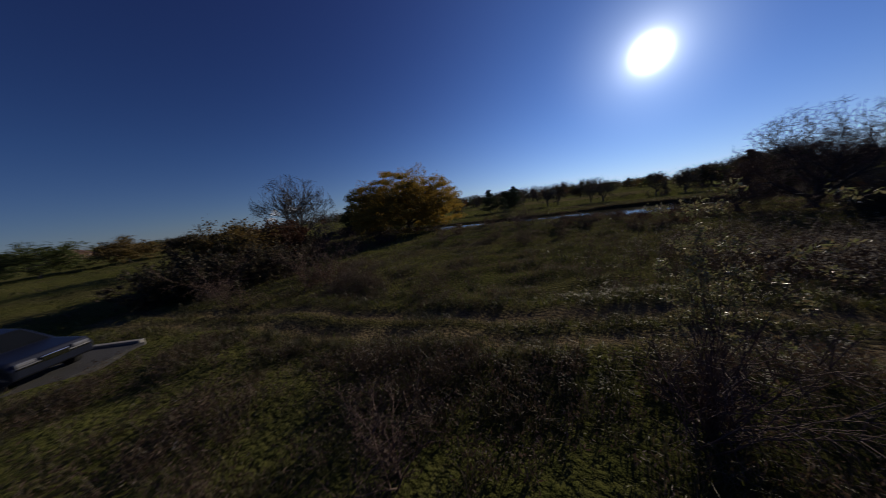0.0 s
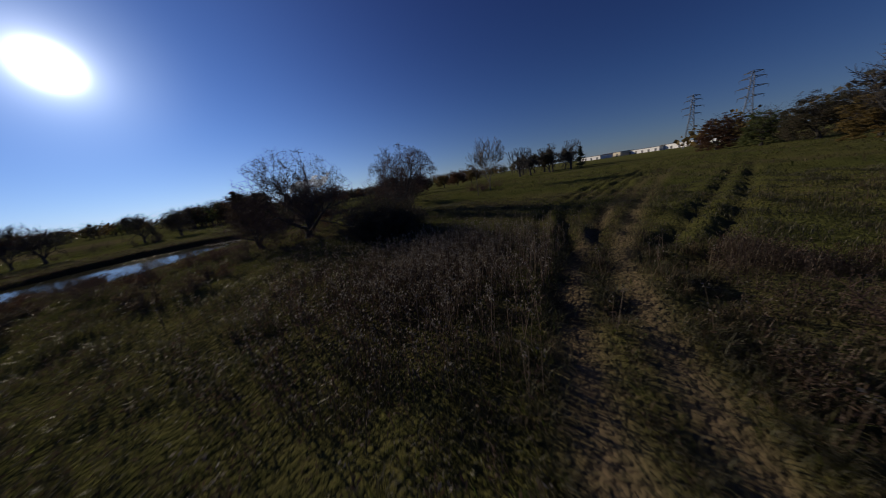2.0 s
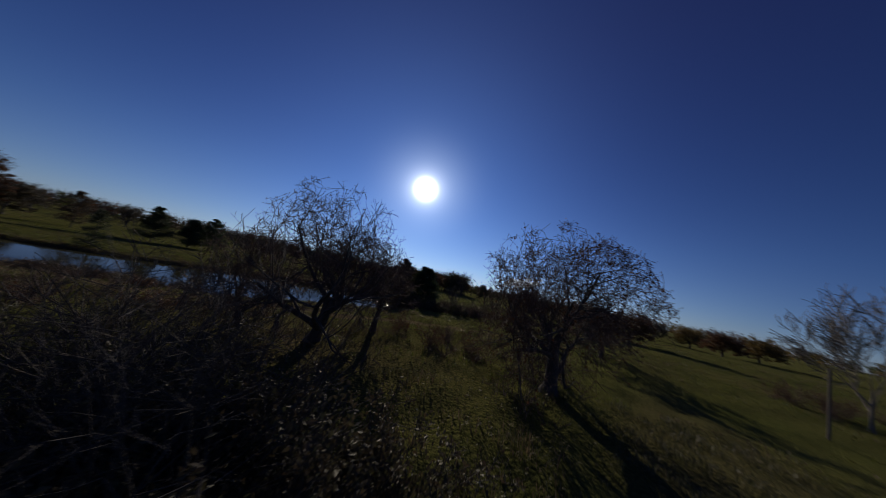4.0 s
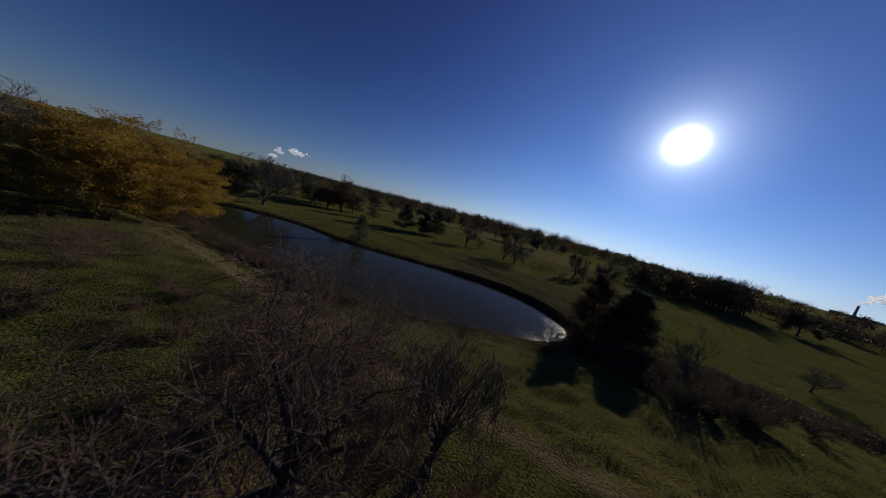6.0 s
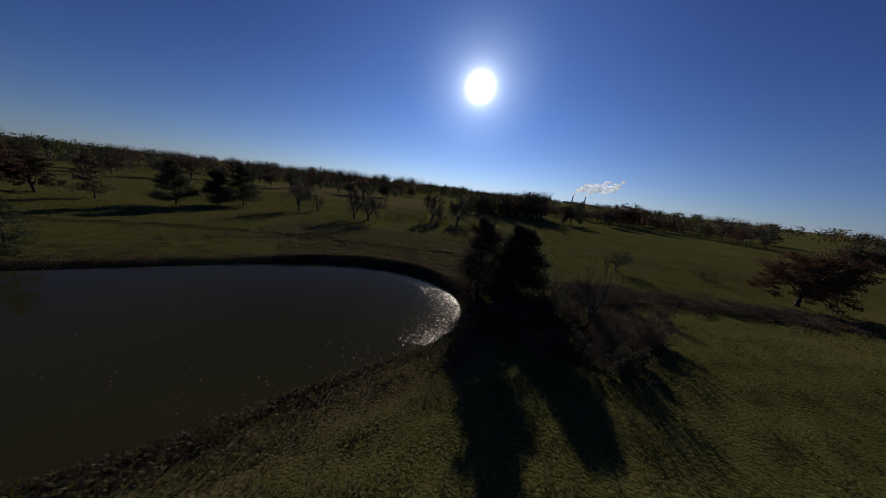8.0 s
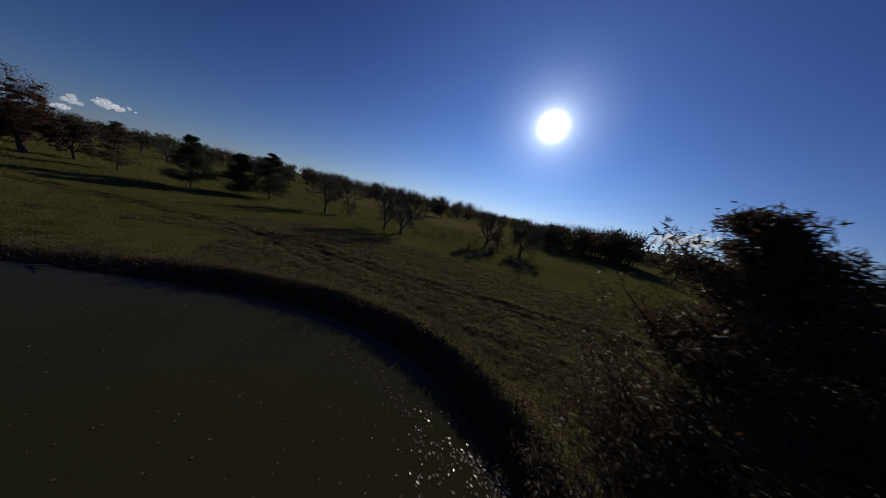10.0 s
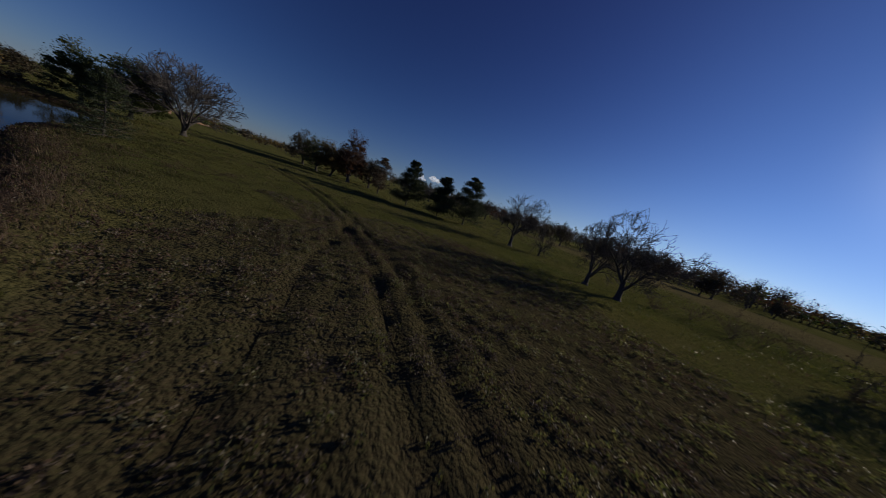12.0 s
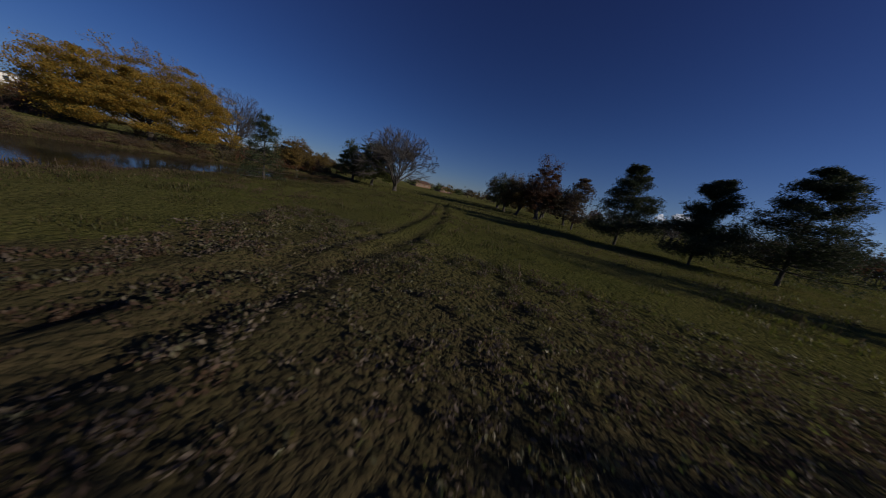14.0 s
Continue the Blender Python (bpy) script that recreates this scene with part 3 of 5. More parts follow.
def broadleaf(place, tall, wide, seed, label, bark=None, leaf=None, leaves=0, leaf_size=0.3, turn=0.0, jitter=0.35, name="tree", group="", dome=0.0, thin=0.013, stout=1.0, spurs=0, twig=None, **form):
    """A broad-leaved tree: trunk and limbs, twigs, and a crown where it has kept its leaves."""
    key = (seed, tall, wide, leaf.name if leaf else "", leaves)
    if key not in TREE_MESHES:
        segs, tips = grow(seed, **form)
        segs, tips = fitted(segs, tips, tall, wide, stout)
        if spurs:
            segs[-1] = np.concatenate([segs[-1], twig_spurs(segs[-1], spurs, seed)])
        cut = max(2, len(segs) - 2)
        made = [("trunk", frame_mesh("trunk", segs[:cut], bark or BARK)), ("bare_crown", frame_mesh("bare_crown", segs[cut:], twig or bark or BARK, thin, 3))]
        if leaf:
            rng = np.random.default_rng(seed + 7)
            if dome:
                leaves, leaf_size = int(leaves * 2.0), leaf_size * 0.78
            pts = along(segs[-2:], rng, leaves * (1 - dome) / max(1, len(segs[-1]) + len(segs[-2])), jitter)
            if dome:
                low, many = (0.03 if dome > 0.95 else 0.11, int(24 * wide)) if dome > 0.9 else (0.14, int(9 * wide + 20))
                az, el = rng.uniform(0, 6.283, many), np.arcsin(rng.uniform(0.0, 1, many))
                r = np.sqrt(rng.uniform(0.25, 1.0, many)) * (0.90 + 0.10 * np.sin(3 * az + seed) * np.cos(5 * el))
                out, rise = np.cos(el) ** 0.7 * r * wide / 2, np.sin(el) ** 0.8 * r
                c = np.stack([np.cos(az) * out, np.sin(az) * out, tall * (low + (0.98 - low) * rise)], 1)
                size = np.minimum(0.055 * wide, 1.0) * rng.uniform(0.6, 1.3, (many, 1))
                k = rng.integers(0, many, int(leaves * dome))
                pts = np.concatenate([pts, c[k] + unit(rng.normal(size=(len(k), 3))) * rng.uniform(0, 1, (len(k), 1)) ** 0.5 * size[k] * [1.25, 1.25, 0.55]])
            made.append(("foliage", mesh_from("foliage", *leaf_quads(pts, leaf_size, leaf_size * 0.7, rng), [leaf])))
        TREE_MESHES[key] = made
    x, y = place
    root = thing(name, (x, y, height(x, y) - 0.05), label, "tree", group, turn)
    for n, me in TREE_MESHES[key]:
        part(n, me, None, root)
    return root


def conifer(place, tall, wide, seed, label, needle=None, bare=0.15, layers=16, name="pine_tree", droop=0.1, irregular=0.5, turn=0.0, group="", dense=1.0, fine=1.0):
    """A pine or spruce: a straight trunk, whorls of limbs and tufts of needles."""
    rng = np.random.default_rng(seed)
    trunk, limb, tufts = [], [], []
    p = np.zeros(3)
    n = 10
    for i in range(n):
        q = np.array([rng.normal() * 0.02 * tall / 10, rng.normal() * 0.02 * tall / 10, tall * (i + 1) / n])
        r = 0.017 * tall
        trunk.append((*p, *q, r * (1 - 0.93 * i / n), r * (1 - 0.93 * (i + 1) / n)))
        p = q
    for k in range(layers):
        f = bare + (1 - bare) * (k + rng.uniform(0, 0.6)) / layers
        shape = (1 - f) ** 0.75 + 0.10 if irregular < 0.3 else (0.45 + 0.9 * (1 - f)) * min(1.0, (f - bare) * 5 + 0.6) * (1.0 if f < 0.85 else 0.6)
        for j in range(int(rng.integers(3, 6))):
            az = rng.uniform(0, 6.283)
            length = wide / 2 * shape * (1 + irregular * rng.uniform(-0.7, 0.45))
            a = np.array([0, 0, tall * f])
            d = np.array([math.cos(az), math.sin(az), rng.uniform(-0.05, 0.3) - droop])
            steps_n = 4
            for s in range(steps_n):
                b = a + d / np.linalg.norm(d) * length / steps_n
                rr = 0.006 * tall * (1 - s / steps_n)
                limb.append((*a, *b, rr + 0.01, rr * 0.7 + 0.008))
                m = int((5 + 5 * s) * dense)
                if s > 0 or irregular < 0.3:
                    c = a + (b - a) * rng.uniform(0, 1, (m, 1)) + rng.normal(size=(m, 3)) * [0.11 * length + 0.12, 0.11 * length + 0.12, 0.05 * length + 0.07]
                    tufts.append(c)
                a = b
                d = d + np.array([0, 0, 0.12]) + rng.normal(size=3) * 0.1
    tufts = np.repeat(np.concatenate(tufts), int(5 * fine), 0)
    tufts = tufts + rng.normal(size=tufts.shape) * 0.10
    x, y = place
    root = thing(name, (x, y, height(x, y) - 0.05), label, "tree", group, turn)
    part("trunk", mesh_from("trunk", *join(tubes(trunk, 8), tubes(limb, 4)), [BARK], True), None, root)
    part("foliage", mesh_from("foliage", *leaf_quads(tufts, 0.34 / fine ** 0.6, 0.10 / fine, rng, up=0.3), [needle or NEEDLE]), None, root)
    return root


def shrub(place, tall, wide, seed, label, leaf=None, leaves=0, name="shrub", bark=None, stems=9, turn=0.0, leaf_size=0.09, group="", scale=1.0):
    """A thicket of thin stems from one root."""
    key = ("shrub", seed, tall, wide)
    if key not in TREE_MESHES:
        rng = np.random.default_rng(seed)
        segs = [[], [], []]
        for _ in range(stems):
            az, lean = rng.uniform(0, 6.283), rng.uniform(0.1, 0.9)
            p = np.array([rng.normal() * 0.06 * wide, rng.normal() * 0.06 * wide, 0.0])
            d = unit(np.array([math.cos(az) * lean * wide / tall, math.sin(az) * lean * wide / tall, 1.0]))
            length = tall * rng.uniform(0.7, 1.1)
            for i in range(5):
                q = p + d * length / 5
                segs[0].append((*p, *q, 0.018 * (1 - i / 6), 0.018 * (1 - (i + 1) / 6)))
                d = unit(d + rng.normal(size=3) * 0.14)
                p = q
                for _ in range(3):
                    e = unit(d + rng.normal(size=3) * 0.55)
                    m = p + e * length * rng.uniform(0.12, 0.28)
                    segs[1].append((*p, *m, 0.008, 0.005))
                    for _ in range(3):
                        g = unit(e + rng.normal(size=3) * 0.5)
                        segs[2].append((*m, *(m + g * length * rng.uniform(0.06, 0.16)), 0.005, 0.003))
        segs = [np.array(s) for s in segs]
        made = [("thicket", mesh_from("thicket", *join(tubes(segs[0], 4), tubes(segs[1], 3), tubes(segs[2], 3)), [bark or TWIG], True))]
        if leaf:
            pts = along(segs[1:], rng, leaves / (len(segs[1]) + len(segs[2])), 0.06)
            made.append(("foliage", mesh_from("foliage", *leaf_quads(pts, leaf_size, leaf_size * 0.55, rng), [leaf])))
        TREE_MESHES[key] = made
    x, y = place
    root = thing(name, (x, y, height(x, y) - 0.03), label, "shrub", group, turn)
    for n, me in TREE_MESHES[key]:
        part(n, me, None, root)
    return root


OLD_FRUIT = dict(levels=5, kids=5, spread=64, gnarl=0.14, up=0.035, ratio=0.66, trunk=0.2, limbs=7, fork=0.3)
GNARLED = dict(levels=5, kids=4, spread=54, gnarl=0.18, up=0.03, ratio=0.66, trunk=0.2, limbs=6, fork=0.4)
VASE = dict(levels=5, kids=4, spread=36, gnarl=0.11, up=0.06, ratio=0.68, trunk=0.25, limbs=5, fork=0.45)
FAN = dict(levels=5, kids=4, spread=40, gnarl=0.08, up=0.015, ratio=0.68, trunk=0.2, limbs=9, fork=0.3)
ROUND = dict(levels=4, kids=4, spread=46, gnarl=0.14, up=0.03, ratio=0.66, trunk=0.22, limbs=6, fork=0.35)
SPREADING = dict(levels=5, kids=4, spread=42, gnarl=0.10, up=0.025, ratio=0.68, trunk=0.22, limbs=6, fork=0.4)
FAR_BARE = dict(levels=4, kids=4, spread=46, gnarl=0.16, up=0.04, ratio=0.68, trunk=0.25, limbs=6, fork=0.4)


def polar(x, y, azimuth, distance):
    return x + math.sin(radians(azimuth)) * distance, y + math.cos(radians(azimuth)) * distance


# ---- trees by the lane ----
broadleaf((-38.2, 36.3), 13.2, 25.0, 11, "broad spreading tree with golden yellow autumn leaves", leaf=YELLOW, leaves=75000, leaf_size=0.26, jitter=0.2, dome=0.92, **ROUND)
broadleaf((-56.9, 23.1), 14.2, 16, 12, "bare round-crowned tree beside rough grass", thin=0.026, **FAN)
# the old orchard
broadleaf((11.7, 39.7), 9.0, 11.6, 21, "old gnarled leafless fruit tree with low limbs", turn=220, spurs=1, thin=0.009, stout=1.2, twig=TWIG, **OLD_FRUIT)
broadleaf((7.3, 40.4), 5.4, 7.0, 22, "leaning gnarled fruit tree with the last yellow leaves", leaf=OCHRE, leaves=500, leaf_size=0.10, spurs=1, thin=0.009, stout=1.2, twig=TWIG, **GNARLED)
broadleaf((24.6, 37.0), 8.9, 10.0, 23, "old gnarled fruit tree with thin rusty leaves", leaf=RUST, leaves=3600, leaf_size=0.12, jitter=0.1, spurs=1, thin=0.009, stout=1.2, twig=TWIG, **OLD_FRUIT)
broadleaf((14.5, 44.3), 6.8, 5.0, 25, "small slender leafless fruit tree in brambles", **GNARLED)
broadleaf((38.5, 50.0), 6.5, 8, 26, "small gnarled fruit tree with dark bark", thin=0.023, **GNARLED)
broadleaf((57, 41.5), 12.6, 10.5, 24, "slender pale leafless tree in the meadow", bark=PALE_BARK, stout=0.32, thin=0.023, **VASE)
# a low dark bramble mound in the meadow, and a bush of bare shoots behind it
for k, (tx, ty, th, tw) in enumerate(((12.0, 26.9, 2.2, 3.6), (13.8, 26.4, 2.2, 3.8), (15.4, 27.5, 2.2, 3.6), (12.8, 28.6, 2.7, 3.8), (14.8, 28.8, 2.5, 3.8), (10.8, 28.3, 2.2, 3.6), (16.6, 28.8, 1.9, 3.4))):
    shrub((tx, ty), th, tw, 221 + k % 3, "low dense mound of dark thorn stems", leaf=FAR_LEAF, leaves=6500, bark=BARK, stems=26, turn=k * 57.0, leaf_size=0.10, group="thorn mound before the fruit trees")
for k, (tx, ty, th) in enumerate(((13.4, 27.9, 3.9), (12.3, 28.6, 3.5), (11.2, 29.4, 2.8))):
    shrub((tx, ty), th, 3.0, 225 + k, "thorn bush of bare upright spiky shoots", bark=BARK, stems=34, turn=k * 80.0, group="thorn bushes before the fruit trees")
# far bank and field
broadleaf((-70.5, 62.6), 14.3, 20, 31, "large leafless tree with a wide fan crown", thin=0.04, **FAN)
broadleaf((-73, 53.5), 11.2, 13, 32, "dense green tree by the pond's end", leaf=GREEN, leaves=16000, leaf_size=0.34, dome=0.6, **ROUND)
broadleaf((-60, 42), 7.5, 9, 34, "rounded tree with yellow-green leaves", leaf=OCHRE, leaves=8000, leaf_size=0.3, dome=0.6, **ROUND)
broadleaf((-73, 47), 10.5, 10, 35, "tall green tree behind the pond", leaf=GREEN, leaves=9000, leaf_size=0.34, dome=0.6, **ROUND)
conifer((-33.6, 71.8), 6.2, 4.4, 33, "small dark spruce on the pond's bank", bare=0.03, layers=14, dense=0.35, fine=2.2, name="spruce_tree", droop=0.25, irregular=0.2)
conifer((-57.2, 107.6), 10.5, 9.4, 41, "dark green pine with layered limbs", bare=0.13, droop=0.10, irregular=0.29, layers=17, group="pines on the field's edge", dense=1.7, fine=1.8)
conifer((-52.5, 114), 9.2, 8.6, 42, "dark green pine with layered limbs", bare=0.13, droop=0.10, irregular=0.29, layers=17, group="pines on the field's edge", dense=1.7, fine=1.8)
conifer((-51, 120.3), 11.1, 10.2, 43, "dark green pine with layered limbs", bare=0.13, droop=0.10, irregular=0.29, layers=17, group="pines on the field's edge", dense=1.7, fine=1.8)
broadleaf((-36, 123.3), 10.1, 10.5, 44, "spreading leafless tree on the field's edge", thin=0.016, spurs=1, turn=150, **SPREADING)
broadleaf((-14.2, 122), 10.2, 10.5, 45, "spreading leafless tree on the field's edge", thin=0.016, spurs=1, **SPREADING)
broadleaf((-18.6, 122.4), 8.4, 7, 46, "thin leafless tree beside a larger one", thin=0.016, **SPREADING)
broadleaf((-33, 128), 5.5, 4.5, 49, "small dark leafless tree in the grass", thin=0.023, **FAR_BARE)
broadleaf((-84.6, 95.5), 15.6, 10.5, 47, "tall tree with sparse rust-brown leaves", leaf=RUST, leaves=12000, leaf_size=0.3, dome=0.7, **VASE)
broadleaf((-87, 90.2), 10.5, 12, 48, "round tree with ochre autumn leaves", leaf=OCHRE, leaves=10000, leaf_size=0.32, dome=0.5, **ROUND)
broadleaf((-92, 86), 11, 11, 50, "dark green bushy tree in a row", leaf=GREEN, leaves=6000, leaf_size=0.3, dome=0.6, **ROUND)
conifer((-72, 103), 10.0, 6, 56, "thin larch with sparse needles", needle=RED_NEEDLE, dense=0.5, name="larch_tree")
conifer((15.7, 78.5), 8.8, 5.6, 51, "shaggy reddish pine at the pond's tip", needle=RED_NEEDLE, irregular=0.5, layers=26, dense=1.0, bare=0.03, fine=2.2)
conifer((20.3, 80.2), 8.6, 6.6, 52, "dense dark pine at the pond's tip", irregular=0.35, dense=1.8, layers=32, bare=0.0, fine=1.8)
broadleaf((25.7, 72.6), 7.4, 4.4, 53, "slender leafless tree in rough grass", thin=0.012, stout=0.8, levels=4, kids=4, spread=34, gnarl=0.12, up=0.05, ratio=0.66, trunk=0.35, limbs=6, fork=0.35)
broadleaf((2.3, 138.5), 9.6, 9.5, 54, "dark twiggy tree at the wood's edge", leaf=FAR_LEAF, leaves=1600, leaf_size=0.25, thin=0.027, **GNARLED)
broadleaf((11.3, 139.5), 9.6, 9.0, 55, "dark bushy tree at the wood's edge", leaf=FAR_LEAF, leaves=2200, leaf_size=0.24, thin=0.027, **GNARLED)
# beyond the ploughed meadow
edge_trees = [
    (97.3, 150, 14, 14, 61, RUST, 7000, "round rust-coloured tree at the field's edge"),
    (101.5, 140, 12, 12, 62, GREEN, 5000, "dark green bushy tree at the field's edge"),
    (106, 125, 13.5, 17, 63, FAR_LEAF, 9000, "grey-brown dome-shaped tree at the field's edge"),
    (110, 95, 11, 11, 64, OCHRE, 7000, "orange-brown tree at the field's edge"),
]
for az, dist, tall, wide, seed, leaf, leaves, label in edge_trees:
    broadleaf(polar(0, 11, az, dist), tall, wide, seed, label, leaf=leaf, leaves=leaves * 3, leaf_size=0.28, jitter=0.1, dome=0.97, **ROUND)
broadleaf(polar(3, 14, 114, 72), 14.5, 13, 65, "tall leafless tree with a stout trunk", thin=0.027, **VASE)
broadleaf(polar(3, 14, 119.5, 66), 13.0, 14, 66, "wide leafless tree with a stout trunk", thin=0.027, **VASE)
broadleaf(polar(3, 14, 124, 70), 9.0, 9, 67, "rusty-leaved tree behind bare ones", leaf=RUST, leaves=5000, leaf_size=0.35, dome=0.5, **ROUND)
# oaks and thorns east of the pond
broadleaf((68, 93), 9.5, 12, 71, "reddish-brown oak in dry leaf", leaf=RUST, leaves=12000, leaf_size=0.3, dome=0.55, **ROUND)
broadleaf((75, 84), 8.5, 11, 72, "reddish-brown oak in dry leaf", leaf=RUST, leaves=9000, leaf_size=0.3, dome=0.55, **ROUND)
broadleaf((44, 101), 4.5, 5.5, 74, "small leafless thorn tree", thin=0.020, **FAR_BARE)
broadleaf((72, 196), 11, 13, 75, "dark tree at the wood's edge", leaf=FAR_LEAF, leaves=5000, leaf_size=0.5, thin=0.034, **FAR_BARE)
broadleaf((106, 221), 11, 14, 76, "dark tree at the wood's edge", leaf=FAR_LEAF, leaves=5000, leaf_size=0.5, thin=0.034, **FAR_BARE)
broadleaf(polar(11, 66, 33, 210), 17, 24, 77, "large round brown oak above the others", leaf=RUST, leaves=9000, leaf_size=0.7, dome=0.6, **ROUND)
# brown trees beside the parking bay
broadleaf(polar(0, 0, -78, 33), 6.0, 8.5, 81, "brown autumn tree beside the parking bay", leaf=OCHRE, leaves=9000, leaf_size=0.28, dome=0.6, **ROUND)
broadleaf(polar(0, 0, -71.5, 35), 5.6, 8, 82, "dark russet thicket tree", leaf=RUST, leaves=8000, leaf_size=0.26, dome=0.6, **ROUND)
broadleaf(polar(0, 0, -90, 105), 7, 14, 83, "yellow-green rounded tree beyond a lawn", leaf=OCHRE, leaves=6000, leaf_size=0.4, dome=0.6, **ROUND)
broadleaf(polar(0, 0, -97, 100), 8, 15, 84, "yellow-green rounded tree beyond a lawn", leaf=GREEN, leaves=6000, leaf_size=0.4, dome=0.6, **ROUND)
broadleaf(polar(0, 0, -84, 110), 6, 13, 85, "dark rounded tree beyond a lawn", leaf=FAR_LEAF, leaves=6000, leaf_size=0.4, dome=0.6, **ROUND)

for k, (az, dist, tall) in enumerate(((-88, 27, 2.6), (-85, 30, 3.0), (-82, 26, 2.8), (-80, 30, 3.2), (-77, 27, 2.8), (-74, 30, 3.0), (-71, 28, 2.6), (-68, 33, 2.8), (-66, 38, 3.0), (-84, 36, 3.4))):
    shrub(polar(0, 0, az, dist), tall, 4.6, 231 + k % 2, "dense dark thicket beside the parking bay", leaf=FAR_LEAF, leaves=5200, bark=BARK, stems=16, turn=k * 71.0, leaf_size=0.2, group="thickets beside the parking bay")

for k, (tx, ty, tall, wide, leaf) in enumerate(((-98, 96, 10, 10, FAR_LEAF), (-112, 80, 12, 13, FAR_LEAF), (-86, 102, 9, 9, FAR_LEAF), (-118, 96, 12, 13, FAR_LEAF))):
    broadleaf((tx, ty), tall, wide, 141 + k % 3, "brown autumn tree on the lawn beyond the pond", leaf=leaf, leaves=8000, leaf_size=0.35, dome=0.5, turn=k * 61.0, group="trees on the far lawn", **ROUND)

# leafless trees in rows on the far side of the field
far_rng = np.random.default_rng(91)
for k in range(26):
    az, dist = -70 + 2.3 * k + far_rng.uniform(-1, 1), far_rng.uniform(150, 235)
    kind = k % 3
    broadleaf(polar(11, 66, az, dist), (11, 9, 12.5)[kind], (12, 10, 13)[kind], 92 + kind, "leafless tree in a far row", leaf=FAR_LEAF if kind else None,
              leaves=1800 if kind else 0, leaf_size=0.5, thin=0.034, turn=float(far_rng.uniform(0, 360)), group="far rows of bare trees", **FAR_BARE)
for k in range(9):
    az, dist = 67.5 + 1.25 * k + far_rng.uniform(-0.7, 0.7), far_rng.uniform(140, 195)
    kind = k % 2
    broadleaf(polar(0, 11, az, dist), (14.5, 12)[kind], (14, 12)[kind], 97 + kind, "leafless tree in a hedge row", leaf=FAR_LEAF if kind else None,
              leaves=4500 if kind else 0, leaf_size=0.5, thin=0.045, turn=float(far_rng.uniform(0, 360)), group="hedge row in the meadow", **FAR_BARE)
conifer(polar(0, 11, 79.2, 160), 11, 5, 99, "narrow dark cypress at the hedge's end", irregular=0.2, bare=0.03, name="cypress_tree", dense=1.2)
for az, dist, leaf in ((52, 190, OCHRE), (55, 170, RUST), (58, 180, OCHRE), (48, 200, FAR_LEAF)):
    broadleaf(polar(0, 11, az, dist), 11, 14, 101, "autumn tree on the meadow's far side", leaf=leaf, leaves=5000, leaf_size=0.5, dome=0.6, turn=az * 7.0, **ROUND)


# ---- woods in the distance ----
def distant_wood(name, spots, label, mats, seed, tall=(9, 14), wide=(7, 12), per=150, card=1.0):
    """Many far trees as clumps of foliage on stems."""
    rng = np.random.default_rng(seed)
    n = len(spots)
    h, w = rng.uniform(*tall, n), rng.uniform(*wide, n)
    z0 = land(spots[:, 0], spots[:, 1])[0]
    lumps = 14
    az, el = rng.uniform(0, 6.283, (n, lumps)), np.arcsin(rng.uniform(0.0, 1, (n, lumps)))
    r = rng.uniform(0.35, 0.95, (n, lumps))
    c = np.stack([np.cos(az) * np.cos(el) * r * w[:, None] / 2, np.sin(az) * np.cos(el) * r * w[:, None] / 2, h[:, None] * (0.25 + 0.72 * np.sin(el) * r)], -1)
    each = per // lumps
    pts = np.repeat(c, each, 1) + rng.normal(size=(n, lumps * each, 3)) * np.stack([w * 0.11, w * 0.11, h * 0.07], -1)[:, None]
    pts = pts + np.stack([spots[:, 0], spots[:, 1], z0], -1)[:, None]
    q = leaf_quads(pts.reshape(-1, 3), card, card * 0.8, rng)
    stems = np.stack([spots[:, 0], spots[:, 1], z0 - 0.3, spots[:, 0], spots[:, 1], z0 + h * 0.7, h * 0.02, h * 0.008], 1)
    twigs = np.repeat(np.stack([spots[:, 0], spots[:, 1], z0 + h * 0.55], 1), 12, 0)
    ends = twigs + np.stack([rng.normal(size=len(twigs)) * np.repeat(w, 12) * 0.25, rng.normal(size=len(twigs)) * np.repeat(w, 12) * 0.25, np.repeat(h, 12) * rng.uniform(0.25, 0.5, len(twigs))], 1)
    bough = np.repeat(h, 12)[:, None]
    twig = np.concatenate([twigs, ends, bough * 0.007, bough * 0.0025], 1)
    v, f = join(q, tubes(stems, 4), tubes(twig, 3))
    slots = np.concatenate([np.repeat(rng.integers(0, len(mats), n), lumps * each), np.full(len(f) - len(q[1]), len(mats))])
    return tagged(new(name, mesh_from(name, v, f, mats + [BARK], slots=slots)), label=label, category="wood", kind="stuff")


def strewn(seed, count, centre, az, dist):
    rng = np.random.default_rng(seed)
    a, d = np.radians(rng.uniform(*az, count)), rng.uniform(*dist, count)
    return np.stack([centre[0] + np.sin(a) * d, centre[1] + np.cos(a) * d], 1)


WOOD_MIX = [FAR_LEAF, FAR_LEAF, RUST, FAR_LEAF, GREEN]
distant_wood("south_wood", strewn(1, 95, (15, 43), (0.5, 15.5), (142, 205)), "dark brown autumn wood on the far meadow", WOOD_MIX, 1, (11, 16), (8, 13), 240, 0.85)
distant_wood("east_wood", strewn(2, 110, (15, 43), (16, 47), (225, 300)), "brown autumn wood beyond the eastern meadow", WOOD_MIX, 2, (8, 12), (8, 14), 200, 1.0)
distant_wood("west_wood", strewn(3, 230, (11, 66), (-78, -10), (270, 400)), "brown bare wood behind the far field", WOOD_MIX, 3, (13, 20), (10, 16), 150, 1.3)
